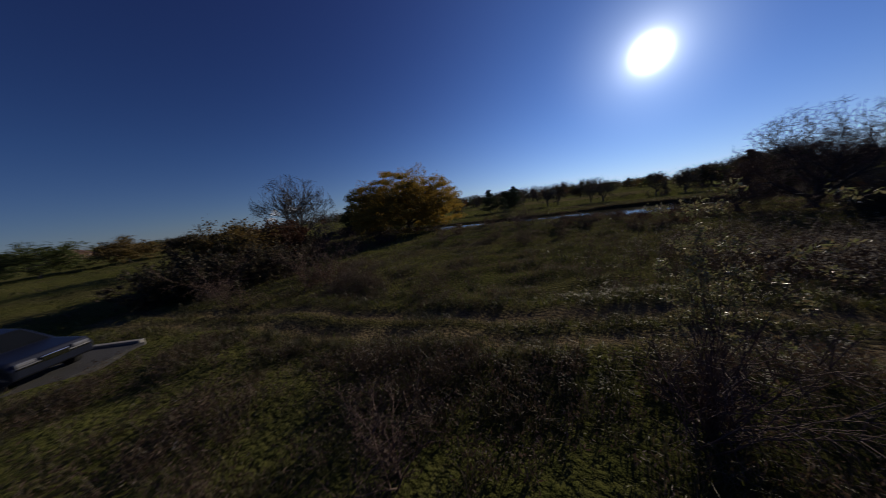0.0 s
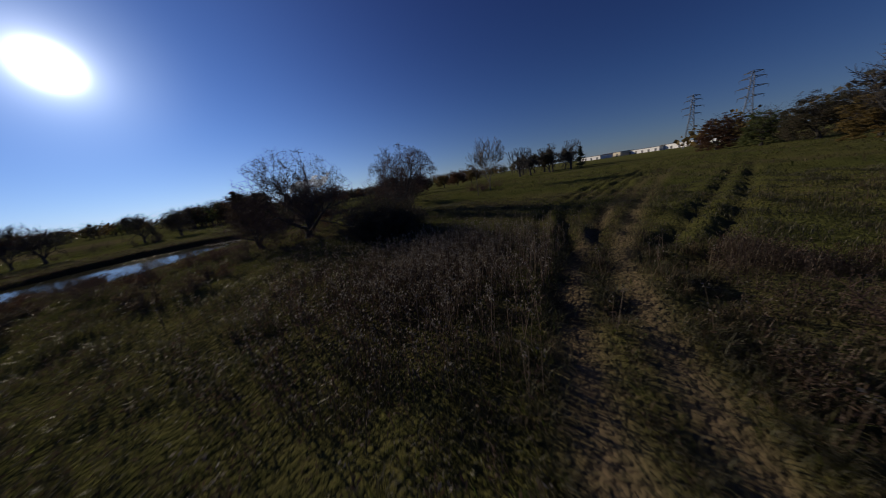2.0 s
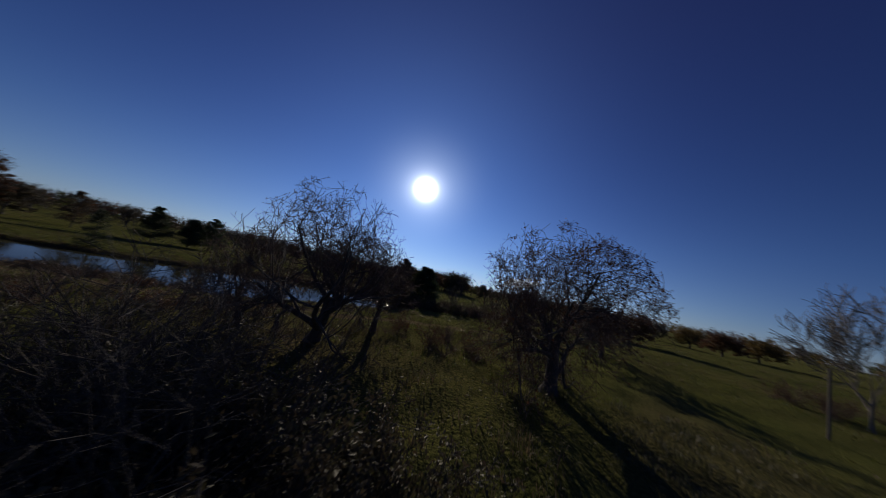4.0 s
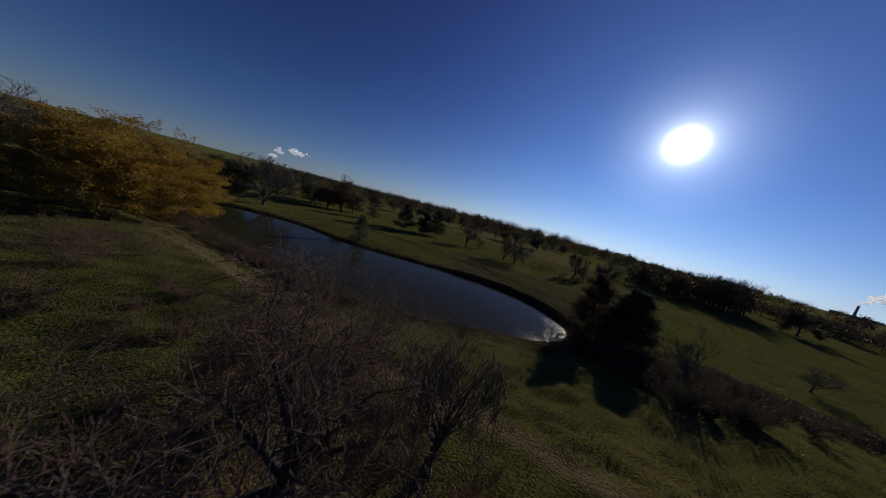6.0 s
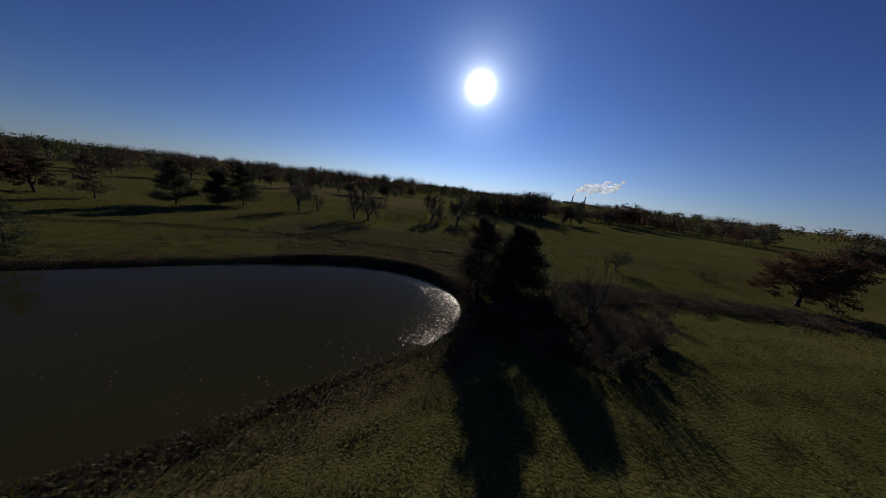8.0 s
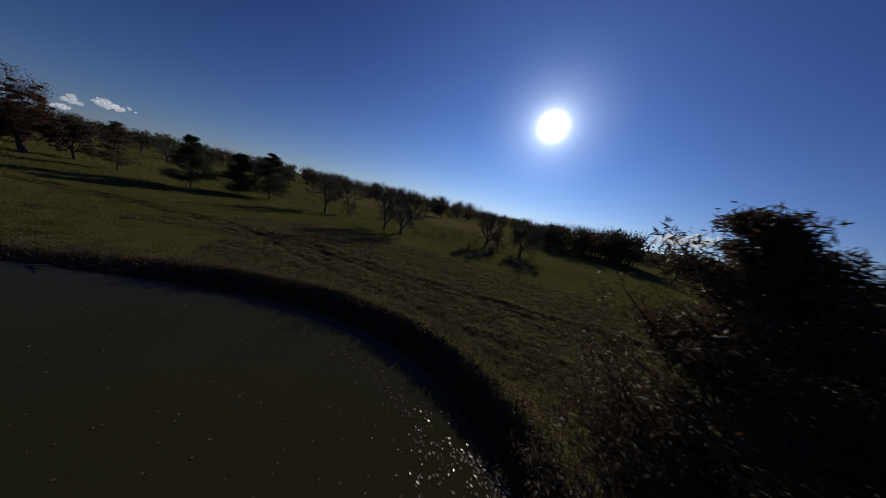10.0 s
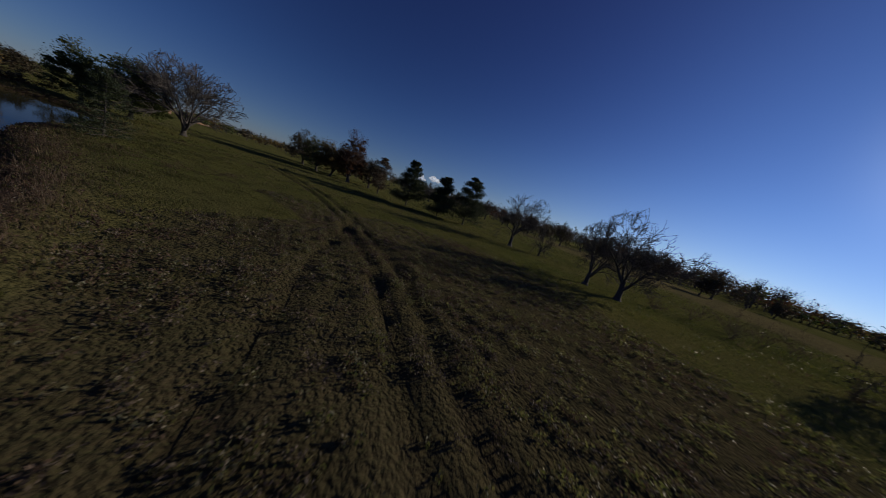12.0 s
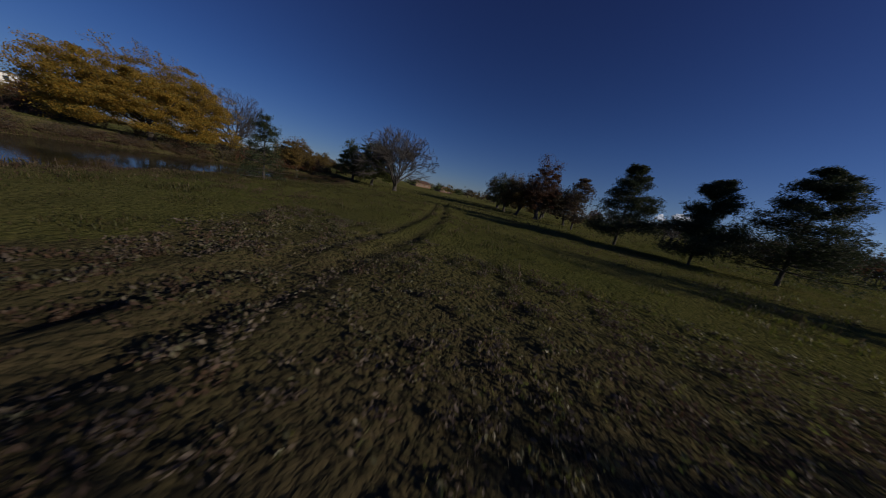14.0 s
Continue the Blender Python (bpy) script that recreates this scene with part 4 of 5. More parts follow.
ring = np.concatenate([strewn(4, 340, (0, 50), (-75, 72), (480, 760)), strewn(5, 60, (0, 50), (-14, 2), (380, 500)), strewn(7, 130, (0, 30), (102, 195), (160, 330))])
distant_wood("horizon_wood", ring, "low grey-brown woods along the horizon", [FAR_LEAF, FAR_LEAF, GREEN, OCHRE], 4, (12, 20), (12, 22), 100, 2.2)
distant_wood("north_wood", strewn(6, 150, (0, 30), (-165, -75), (180, 330)), "low trees behind the lawns to the north", [FAR_LEAF, GREEN, OCHRE], 6, (4, 8), (8, 14), 110, 1.2)
hedge_rng = np.random.default_rng(8)
north_hedge = np.stack([hedge_rng.uniform(-72, -38, 70), hedge_rng.uniform(36, 44, 70)], 1)
distant_wood("pondside_scrub", north_hedge, "reddish brown scrub along the pond's north bank", [RUST, FAR_LEAF, DRY], 9, (1.4, 3.2), (2, 4), 260, 0.22)

bank_rng = np.random.default_rng(19)
on_bank = POND[(POND[:, 0] > -42) & (POND[:, 0] < -5) & (POND[:, 1] < 58)]
bank_line = on_bank[bank_rng.integers(0, len(on_bank), 170)] + np.stack([bank_rng.normal(size=170) * 1.5 - 1, -bank_rng.uniform(2.6, 6.0, 170)], 1)
distant_wood("bankside_scrub", bank_line, "low reddish brown scrub along the pond's near bank", [BROWN_WEED, DRY, BROWN_WEED], 20, (0.7, 1.4), (1.2, 2.6), 320, 0.10)

# ---- shrubs ----
shrub_rng = np.random.default_rng(17)


def scatter_shrubs(count, x, y, label, kinds, group, leaf_size=0.09):
    for _ in range(count):
        tall, wide, seed, leaf, leaves = kinds[int(shrub_rng.integers(0, len(kinds)))]
        px, py = shrub_rng.uniform(*x), shrub_rng.uniform(*y)
        shrub((px, py), tall, wide, seed, label, leaf=leaf, leaves=leaves, turn=float(shrub_rng.uniform(0, 360)), group=group, leaf_size=leaf_size)


BRAMBLE = [(1.9, 3.0, 201, RUST, 500), (2.6, 3.4, 202, None, 0), (1.5, 2.6, 203, DRY, 700), (3.2, 4.2, 204, None, 0)]
scatter_shrubs(9, (-8, 4), (29.5, 36), "low dark bramble thicket in front of fruit trees", [(1.1, 2.6, 201, RUST, 500), (0.9, 2.4, 203, DRY, 700), (1.2, 3.0, 215, FAR_LEAF, 1500)], "brambles before the orchard")
scatter_shrubs(16, (-8, 6), (36, 45), "twiggy brown bramble thicket under fruit trees", [(1.0, 2.6, 251, RUST, 500), (1.4, 2.8, 252, None, 0), (0.8, 2.4, 253, DRY, 700)], "brambles in the orchard")
scatter_shrubs(9, (15.5, 23), (40, 46), "dark twiggy thorn bush between fruit trees", [(1.5, 3.0, 208, None, 0), (1.7, 3.4, 209, RUST, 900), (1.3, 2.8, 210, None, 0)], "thorn bushes in the orchard")
for k in range(26):
    az, dist = -84 + 1.05 * k + shrub_rng.uniform(-2, 2), shrub_rng.uniform(17, 44)
    tall, wide, seed, leaf, leaves = BRAMBLE[k % 4]
    shrub(polar(0, 0, az, dist), tall, wide, seed, "reddish brown bramble scrub in rough grass", leaf=leaf, leaves=leaves, turn=k * 47.0, group="scrub beyond the ruts")
scatter_shrubs(14, (-22, -6), (22, 38), "low brown scrub by the lane", BRAMBLE, "scrub by the lane")
scatter_shrubs(16, (-50, -22), (20, 33), "dark scrub under the yellow tree", [(1.6, 3.4, 254, None, 0), (2.0, 3.8, 205, RUST, 900), (1.5, 3.2, 206, BROWN_WEED, 1200)], "scrub under the yellow tree")
scatter_shrubs(20, (13, 30), (66, 84), "tangled green-brown bush at the pond's tip", [(1.9, 3.0, 201, RUST, 500), (2.2, 3.2, 207, GREEN, 1200), (2.6, 3.4, 202, None, 0)], "bushes at the pond's tip")
scatter_shrubs(11, (24, 37), (77, 85), "dark tangled thorn bush south of the pines", [(2.0, 3.6, 215, FAR_LEAF, 1500), (1.6, 3.2, 216, FAR_LEAF, 1500)], "thorn bushes south of the pines", 0.14)
scatter_shrubs(12, (16.5, 27), (66.5, 76), "thick dark undergrowth beneath the pines", [(1.5, 3.4, 217, FAR_LEAF, 3000), (1.9, 3.8, 218, FAR_LEAF, 3000)], "undergrowth beneath the pines", 0.16)
for k in range(13):
    shrub((-11.0 + 0.62 * k + shrub_rng.uniform(-0.5, 0.5), 48.2 + 0.33 * k + shrub_rng.uniform(-1.3, 1.1)), 1.15, 2.7, 241 + k % 2, "low dense dark bramble mound on the pond's bank", leaf=FAR_LEAF, leaves=2400, bark=BARK, stems=16, turn=k * 83.0, leaf_size=0.10, group="bramble mound on the pond's bank")
scatter_shrubs(9, (-16, -3), (46.5, 51), "low brown scrub on the pond's bank", [(0.9, 2.8, 219, BROWN_WEED, 1600), (1.1, 3.0, 220, RUST, 1200)], "scrub on the pond's bank", 0.09)
scatter_shrubs(20, (20, 32), (66, 77), "dense dark bramble bush beside the pines", [(2.0, 3.4, 215, FAR_LEAF, 1500), (1.6, 3.0, 216, FAR_LEAF, 1500), (2.6, 3.4, 202, None, 0)], "brambles beside the pines")
scatter_shrubs(9, (55, 66), (42, 48), "low brown bush beside a pale tree", BRAMBLE, "bushes beside the pale tree")
scatter_shrubs(4, (62, 74), (100, 108), "low dark bush in the eastern meadow", BRAMBLE, "bushes in the eastern meadow")
heath_rng = np.random.default_rng(23)
heath_x = heath_rng.uniform(27, 64, 150)
heath = np.stack([heath_x, 86.0 - 0.004 * (heath_x - 45) ** 2 + heath_rng.normal(size=150) * 1.5], 1)
distant_wood("low_heath", heath, "low band of dark dead growth across the meadow", [BROWN_WEED, FAR_LEAF], 24, (0.6, 1.3), (2.0, 4.0), 260, 0.16)
scatter_shrubs(14, (-16, 8), (118, 150), "low dark bush at the field's far edge", BRAMBLE, "bushes at the field's far edge")


scatter_shrubs(8, (23, 31), (68, 75), "dark tangled brush round a slender tree", [(2.2, 3.4, 261, FAR_LEAF, 2400), (1.8, 3.2, 262, BROWN_WEED, 2000)], "brush round the slender tree", 0.11)


def sapling(place, tall, wide, seed):
    """A young willow: thin upright branches, leafy in the upper half, dead twigs below."""
    rng = np.random.default_rng(seed)
    x, y = place
    root = thing("sapling", (x, y, height(x, y) - 0.03), "young willow sapling with pale green leaves", "sapling")
    for k in range(18):
        wood, spots_up = [], []
        az, lean = rng.uniform(0, 6.283), wide / 2 * rng.uniform(0.15, 1.0)
        p = np.array([rng.normal() * 0.06, rng.normal() * 0.06, 0.0])
        top = np.array([math.cos(az) * lean, math.sin(az) * lean, tall * rng.uniform(0.66, 1.0)])
        for i in range(6):
            f = (i + 1) / 6
            q = top * [f ** 1.4, f ** 1.4, f] + rng.normal(size=3) * 0.04
            wood.append((*p, *q, 0.013 * (1 - i / 7), 0.013 * (1 - (i + 1) / 7)))
            for _ in range(5):
                e = unit(np.array([rng.normal(), rng.normal(), 0.5 + 0.5 * rng.random()]))
                m = q + e * rng.uniform(0.14, 0.32)
                wood.append((*q, *m, 0.004, 0.002))
                if i >= 3 and rng.random() < 0.8:
                    spots_up.append(q + (m - q) * rng.uniform(0.1, 1.0, (15, 1)) + rng.normal(size=(15, 3)) * 0.03)
            p = q
        branch = part("branch", mesh_from("branch", *tubes(wood, 3), [TWIG], True), None, root)
        part("foliage", mesh_from("foliage", *leaf_quads(np.concatenate(spots_up), 0.068, 0.024, rng), [WILLOW]), None, branch)


sapling((0.85, 5.25), 4.0, 2.1, 211)
shrub((0.9, 5.2), 2.0, 2.0, 213, "tangle of dead reddish twigs round a willow sapling", bark=TWIG, stems=15, name="weed_bush")
for sx, sy, sw in ((3.4, 4.0, 1.8), (5.2, 5.6, 1.6), (2.4, 2.6, 1.6), (7.5, 7.0, 1.8), (-3.0, 2.0, 1.5)):
    shrub((sx, sy), 1.5, sw, 212, "dry brown weed bush by the ruts", leaf=BROWN_WEED, leaves=1600, turn=sx * 70, name="weed_bush", leaf_size=0.045, group="dry weeds by the ruts")


def driftwood():
    """A bleached broken branch lying on the bank at the pond's tip."""
    x, y = 15.0, 73.5
    z = height(x, y)
    root = thing("driftwood_branch", (x, y, z), "bleached broken branch lying on the pond's bank", "branch", "", -28)
    part("limb", mesh_from("limb", *tubes([(-0.5, 0, 0.03, -0.1, 0.04, 0.07, 0.05, 0.045), (-0.1, 0.04, 0.07, 0.3, 0, 0.09, 0.045, 0.035), (0.3, 0, 0.09, 0.62, -0.07, 0.12, 0.035, 0.012)], 7), [PALE_WOOD], True), None, root)
    part("twig", mesh_from("twig", *tubes([(0.1, 0.01, 0.08, 0.32, 0.17, 0.16, 0.018, 0.008)], 5), [PALE_WOOD], True), None, root)


PALE_WOOD = rough_material("bleached_wood", (0.42, 0.40, 0.36), (0.56, 0.54, 0.50), 6.0, 0.8, 0.4)
driftwood()


# ---- built things in the distance ----
WHITE_WALL = rough_material("white_cladding", (0.74, 0.73, 0.70), (0.82, 0.81, 0.79), 0.2, 0.6, 0.05)
CREAM_WALL = rough_material("cream_cladding", (0.60, 0.52, 0.36), (0.68, 0.60, 0.44), 0.2, 0.6, 0.05)
BROWN_WALL = rough_material("brown_brick_wall", (0.20, 0.12, 0.08), (0.30, 0.19, 0.13), 1.0, 0.9, 0.2)
DARK_PANEL = rough_material("dark_panel", (0.05, 0.035, 0.035), (0.08, 0.055, 0.05), 0.5, 0.6, 0.1)
ROOF_GREY = rough_material("grey_roof", (0.09, 0.09, 0.10), (0.14, 0.14, 0.15), 0.3, 0.7, 0.1)
ROOF_RED = rough_material("red_roof", (0.10, 0.055, 0.04), (0.14, 0.075, 0.055), 0.8, 0.8, 0.3)
GLASS = rough_material("window_glass", (0.015, 0.018, 0.022), (0.03, 0.035, 0.04), 0.5, 0.12, 0.0)
STEEL = rough_material("galvanised_steel", (0.13, 0.135, 0.14), (0.18, 0.185, 0.19), 2.0, 0.6, 0.1, 0.3)
CONCRETE = rough_material("concrete", (0.24, 0.23, 0.21), (0.33, 0.32, 0.30), 1.5, 0.9, 0.3)
ASPHALT = rough_material("asphalt", (0.045, 0.045, 0.047), (0.065, 0.064, 0.063), 0.8, 0.95, 0.5)
WOOD = rough_material("weathered_wood", (0.09, 0.075, 0.06), (0.15, 0.13, 0.11), 3.0, 0.9, 0.5)
CAR_PAINT = rough_material("dark_blue_paint", (0.010, 0.013, 0.026), (0.013, 0.017, 0.032), 1.0, 0.34, 0.0, 0.0)
RUBBER = rough_material("rubber", (0.018, 0.018, 0.018), (0.028, 0.028, 0.028), 5.0, 0.9, 0.2)
CHROME = rough_material("chrome", (0.30, 0.31, 0.33), (0.38, 0.39, 0.41), 3.0, 0.15, 0.0, 1.0)
LAMP_GLASS = rough_material("headlight_glass", (0.16, 0.165, 0.18), (0.22, 0.225, 0.24), 3.0, 0.1, 0.0)


def box(bm, x0, y0, z0, x1, y1, z1):
    m = Matrix.Translation(((x0 + x1) / 2, (y0 + y1) / 2, (z0 + z1) / 2)) @ Matrix.Diagonal((x1 - x0, y1 - y0, z1 - z0, 1))
    return bmesh.ops.create_cube(bm, size=1, matrix=m)["verts"]


def box_part(name, dims, material, parent, label="", bevel=0.0):
    bm = bmesh.new()
    box(bm, *dims)
    if bevel:
        bmesh.ops.bevel(bm, geom=list(bm.edges), offset=bevel, segments=2, profile=0.6, affect="EDGES")
    return part(name, bm, material, parent, label)


def warehouse(az, dist, long, tall, deep, wall, label):
    x, y = polar(0, 11, az, dist)
    root = thing("warehouse", (x, y, height(x, y)), label, "warehouse", "warehouses on the horizon", -az - 48)
    box_part("wall", (-long / 2, 0, 0, long / 2, deep, tall), wall, root)
    bm = bmesh.new()
    v = box(bm, -long / 2 - 0.5, -0.5, tall + 0.05, long / 2 + 0.5, deep + 0.5, tall + 1.1)
    for p in v:
        if p.co.z > tall + 0.5 and abs(p.co.x) > 1:
            p.co.z -= 0.4
    part("roof", bm, ROOF_GREY, root)
    n = max(3, int(long / 14))
    for k in range(n):
        cx = -long / 2 + (k + 0.5) * long / n
        door = box_part("dock_door", (cx - 2.0, -0.25, 0, cx + 2.0, -0.02, 4.2), ROOF_GREY, root)
        box_part("door_frame", (cx - 2.3, -0.4, 4.2, cx + 2.3, -0.02, 4.6), STEEL, door)


for az, dist, long, tall, wall in ((80.5, 640, 60, 7, WHITE_WALL), (84.0, 660, 46, 8, CREAM_WALL), (88.0, 640, 84, 7, WHITE_WALL), (92.6, 600, 60, 8, WHITE_WALL), (96.3, 580, 42, 7, WHITE_WALL)):
    warehouse(az, dist, long, tall, 30, wall, "long low warehouse with pale cladding and a grey roof")


def pylon(place, tall, turn, label="lattice steel power pylon with three pairs of arms"):
    x, y = place
    root = thing("power_pylon", (x, y, height(x, y)), label, "pylon", "power line", turn)
    k = tall / 47.0
    legs = []
    levels = [(0, 4.2), (9, 3.3), (17, 2.5), (24, 1.8), (30, 1.3), (36, 1.05), (42, 0.8), (47, 0.25)]
    corners = ((1, 1), (1, -1), (-1, -1), (-1, 1))
    brace = []
    for (za, wa), (zb, wb) in zip(levels, levels[1:]):
        for i, (cx, cy) in enumerate(corners):
            nx, ny = corners[(i + 1) % 4]
            legs.append((cx * wa, cy * wa, za, cx * wb, cy * wb, zb, 0.20, 0.19))
            brace.append((cx * wa, cy * wa, za, nx * wb, ny * wb, zb, 0.10, 0.10))
            brace.append((nx * wa, ny * wa, za, cx * wb, cy * wb, zb, 0.10, 0.10))
            brace.append((cx * wb, cy * wb, zb, nx * wb, ny * wb, zb, 0.10, 0.10))
    scale = np.array([k] * 8)
    part("tower", mesh_from("tower", *join(tubes(np.array(legs) * scale, 4), tubes(np.array(brace) * scale, 3)), [STEEL]), None, root)
    for z, reach in ((30, 6.2), (36, 7.6), (42, 6.2), (45.5, 4.6)):
        arm = []
        for s in (-1, 1):
            for o in (-0.8, 0.8):
                arm += [(s * 0.9, o, z, s * reach, 0, z + 0.2, 0.22, 0.15), (s * 0.9, o, z + 1.2, s * reach, 0, z + 0.2, 0.20, 0.15)]
            arm += [(s * reach * f, 0.4, z, s * reach * f, 0, z + 1.6 * (1 - f) + 0.3, 0.08, 0.08) for f in (0.35, 0.6)]
            arm.append((s * reach, 0, z + 0.2, s * reach, 0, z - 2.0, 0.12, 0.1))
        part("crossarm", mesh_from("crossarm", *tubes(np.array(arm) * scale, 3), [STEEL]), None, root)


pylon(polar(0, 11, 94.2, 350), 46, 80)
pylon(polar(0, 11, 99.8, 300), 46, 76)
pylon(polar(-16, 99, -168.3, 330), 46, 12)


def stack_pair():
    for az in (21.5, 23.7):
        x, y = polar(11, 66, az, 3400)
        root = thing("smokestack", (x, y, -5), "tall concrete power-station chimney", "chimney", "power station chimneys")
        s = [(0, 0, 0, 0, 0, 45, 7.5, 6.5), (0, 0, 45, 0, 0, 92, 6.5, 5.6), (0, 0, 92, 0, 0, 96, 6.2, 6.2)]
        part("shaft", mesh_from("shaft", *tubes(s, 16), [CONCRETE], True), None, root)
        bm = bmesh.new()
        bmesh.ops.create_cone(bm, cap_ends=True, segments=16, radius1=6.6, radius2=6.2, depth=3, matrix=Matrix.Translation((0, 0, 94)))
        part("rim", bm, ROOF_GREY, root)
    x, y = polar(11, 66, 22.4, 3390)
    root = thing("power_station", (x, y, -5), "low grey power-station hall below the chimneys", "power station", "", -22)
    box_part("boiler_house", (-150, 0, 0, 60, 60, 24), CONCRETE, root)
    box_part("turbine_hall", (60, 0, 0, 230, 50, 15), ROOF_GREY, root)


def steam_cloud(name, centres, radii, label, seed, lumps=6):
    """Billows of steam: many rounded puffs run together."""
    rng = np.random.default_rng(seed)
    bm = bmesh.new()
    bmesh.ops.create_icosphere(bm, subdivisions=2, radius=1.0)
    ball = np.array([v.co for v in bm.verts])
    tri = np.array([[v.index for v in f.verts] for f in bm.faces])
    bm.free()
    vs, fs, at = [], [], 0
    for c, r in zip(centres, radii):
        for k in range(lumps):
            off = unit(rng.normal(size=3)) * r * rng.uniform(0.25, 0.70) * [1.1, 1.1, 0.9]
            size = r * rng.uniform(0.24, 0.52)
            ph = rng.uniform(0, 6.283, 3)
            lump = ball * (1 + 0.16 * np.sin(ball[:, :1] * 4 + ph[0]) * np.sin(ball[:, 1:2] * 4 + ph[1]) + 0.10 * np.sin(ball[:, 2:] * 7 + ph[2])) * size * [1, 1, 0.8]
            vs.append(np.array(c) + off + lump)
            fs.append(tri + at)
            at += len(ball)
    return tagged(new(name, mesh_from(name, np.concatenate(vs), np.concatenate(fs), [STEAM], True)), label=label, category="steam", kind="stuff")


stack_pair()
plume_rng = np.random.default_rng(3)
for az0, seed in ((21.5, 1), (23.7, 2)):
    centres, radii = [], []
    for k in range(18):
        f = (k / 17) ** 1.6
        x, y = polar(11, 66, az0 + 5.4 * f, 3400)
        centres.append((x, y, 96 + 165 * f ** 0.65 + plume_rng.normal() * 8 * f + (20 * math.sin(f * 7))))
        radii.append(11 + 52 * math.sin(min(1.0, f * 1.25) * 2.6) ** 0.8 * plume_rng.uniform(0.7, 1.1))
    steam_cloud("steam_plume", centres, radii, "white steam drifting from a chimney", seed)
for az, el, size, seed in ((-73.4, 1.7, 30, 5), (-72.7, 2.7, 36, 6), (-70.3, 3.4, 44, 7), (-69.5, 3.2, 40, 8), (-68.2, 3.4, 14, 9)):
    x, y = polar(11, 66, az, 3000)
    steam_cloud("steam_puff", [(x, y, 3000 * math.tan(radians(el))), (x + 30, y + 20, 3000 * math.tan(radians(el)) - 14), (x - 26, y - 18, 3000 * math.tan(radians(el)) - 10)], [size, size * 0.7, size * 0.6], "small white steam cloud over the horizon", seed)


def apartment_block():
    x, y = polar(-16, 99, -168.6, 235)
    root = thing("apartment_block", (x, y, height(x, y)), "four-storey white apartment block with dark panels", "building", "", 10)
    box_part("wall", (-4, -14, 0, 20, 0, 13), WHITE_WALL, root)
    box_part("panel", (-9.0, -13, 0, -4.02, -0.6, 12.6), DARK_PANEL, root, "dark brown cladding panel")
    box_part("wing", (-13, -14, 0, -9.02, -0.4, 11.6), WHITE_WALL, root)
    box_part("roof", (-4.6, -14.4, 13.02, 20.0, 0.6, 13.6), ROOF_GREY, root)
    box_part("wing_roof", (-13.4, -14.4, 12.62, -4.62, 0.2, 13.1), ROOF_GREY, root)
    box_part("tower", (20.05, -15, 0, 32, 0.3, 17), DARK_PANEL, root, "dark stair tower")
    box_part("tower_roof", (18.5, -16, 17.02, 33.5, 1.8, 17.7), ROOF_GREY, root)
    for storey in range(4):
        for col in range(6):
            cx, cz = -1.8 + col * 3.9, 1.2 + storey * 3.0
            w = box_part("window", (cx - 0.75, 0.02, cz, cx + 0.75, 0.10, cz + 1.7), ROOF_GREY, root)
            box_part("pane", (cx - 0.6, 0.11, cz + 0.12, cx + 0.6, 0.14, cz + 1.55), GLASS, w)
    canopy = box_part("canopy", (-6, 1.0, 3.0, 22, 6.0, 3.4), WHITE_WALL, root, "pale flat canopy over the entrance")
    for k in range(5):
        box_part("post", (-5.5 + k * 6.7, 5.4, 0, -5.2 + k * 6.7, 5.7, 3.0), STEEL, canopy)


def house(place, turn, label):
    x, y = place
    root = thing("house", (x, y, height(x, y)), label, "house", "houses behind the trees", turn)
    box_part("wall", (-8, -5, 0, 8, 5, 3.2), BROWN_WALL, root)
    bm = bmesh.new()
    a = [bm.verts.new(p) for p in ((-8.6, -5.7, 3.1), (8.6, -5.7, 3.1), (8.6, 5.7, 3.1), (-8.6, 5.7, 3.1), (-7.0, 0, 5.9), (7.0, 0, 5.9))]
    for f in ((0, 1, 5, 4), (2, 3, 4, 5), (1, 2, 5), (3, 0, 4), (3, 2, 1, 0)):
        bm.faces.new([a[i] for i in f])
    part("roof", bm, ROOF_RED, root)
    for cx in (-5.4, -1.8, 1.8, 5.4):
        w = box_part("window", (cx - 0.7, 5.02, 1.0, cx + 0.7, 5.12, 2.4), WHITE_WALL, root)
        box_part("pane", (cx - 0.58, 5.13, 1.1, cx + 0.58, 5.16, 2.3), GLASS, w)


apartment_block()
house(polar(-16, 99, -118.5, 250), -30, "low house with a red-brown hipped roof")
house(polar(-16, 99, -113.5, 265), -24, "low house with a red-brown hipped roof")


def fence_post(place):
    x, y = place
    root = thing("wooden_post", (x, y, height(x, y) - 0.2), "weathered wooden post standing in the meadow", "post")
    part("shaft", mesh_from("shaft", *tubes([(0, 0, 0, 0.03, 0, 2.2, 0.085, 0.08), (0.03, 0, 2.2, 0.05, 0.01, 4.6, 0.08, 0.075)], 8), [WOOD], True), None, root)
    bm = bmesh.new()
    bmesh.ops.create_cone(bm, cap_ends=True, segments=8, radius1=0.08, radius2=0.05, depth=0.12, matrix=Matrix.Translation((0.05, 0.01, 4.66)))
    part("cap", bm, WOOD, root)


fence_post((45.2, 38))


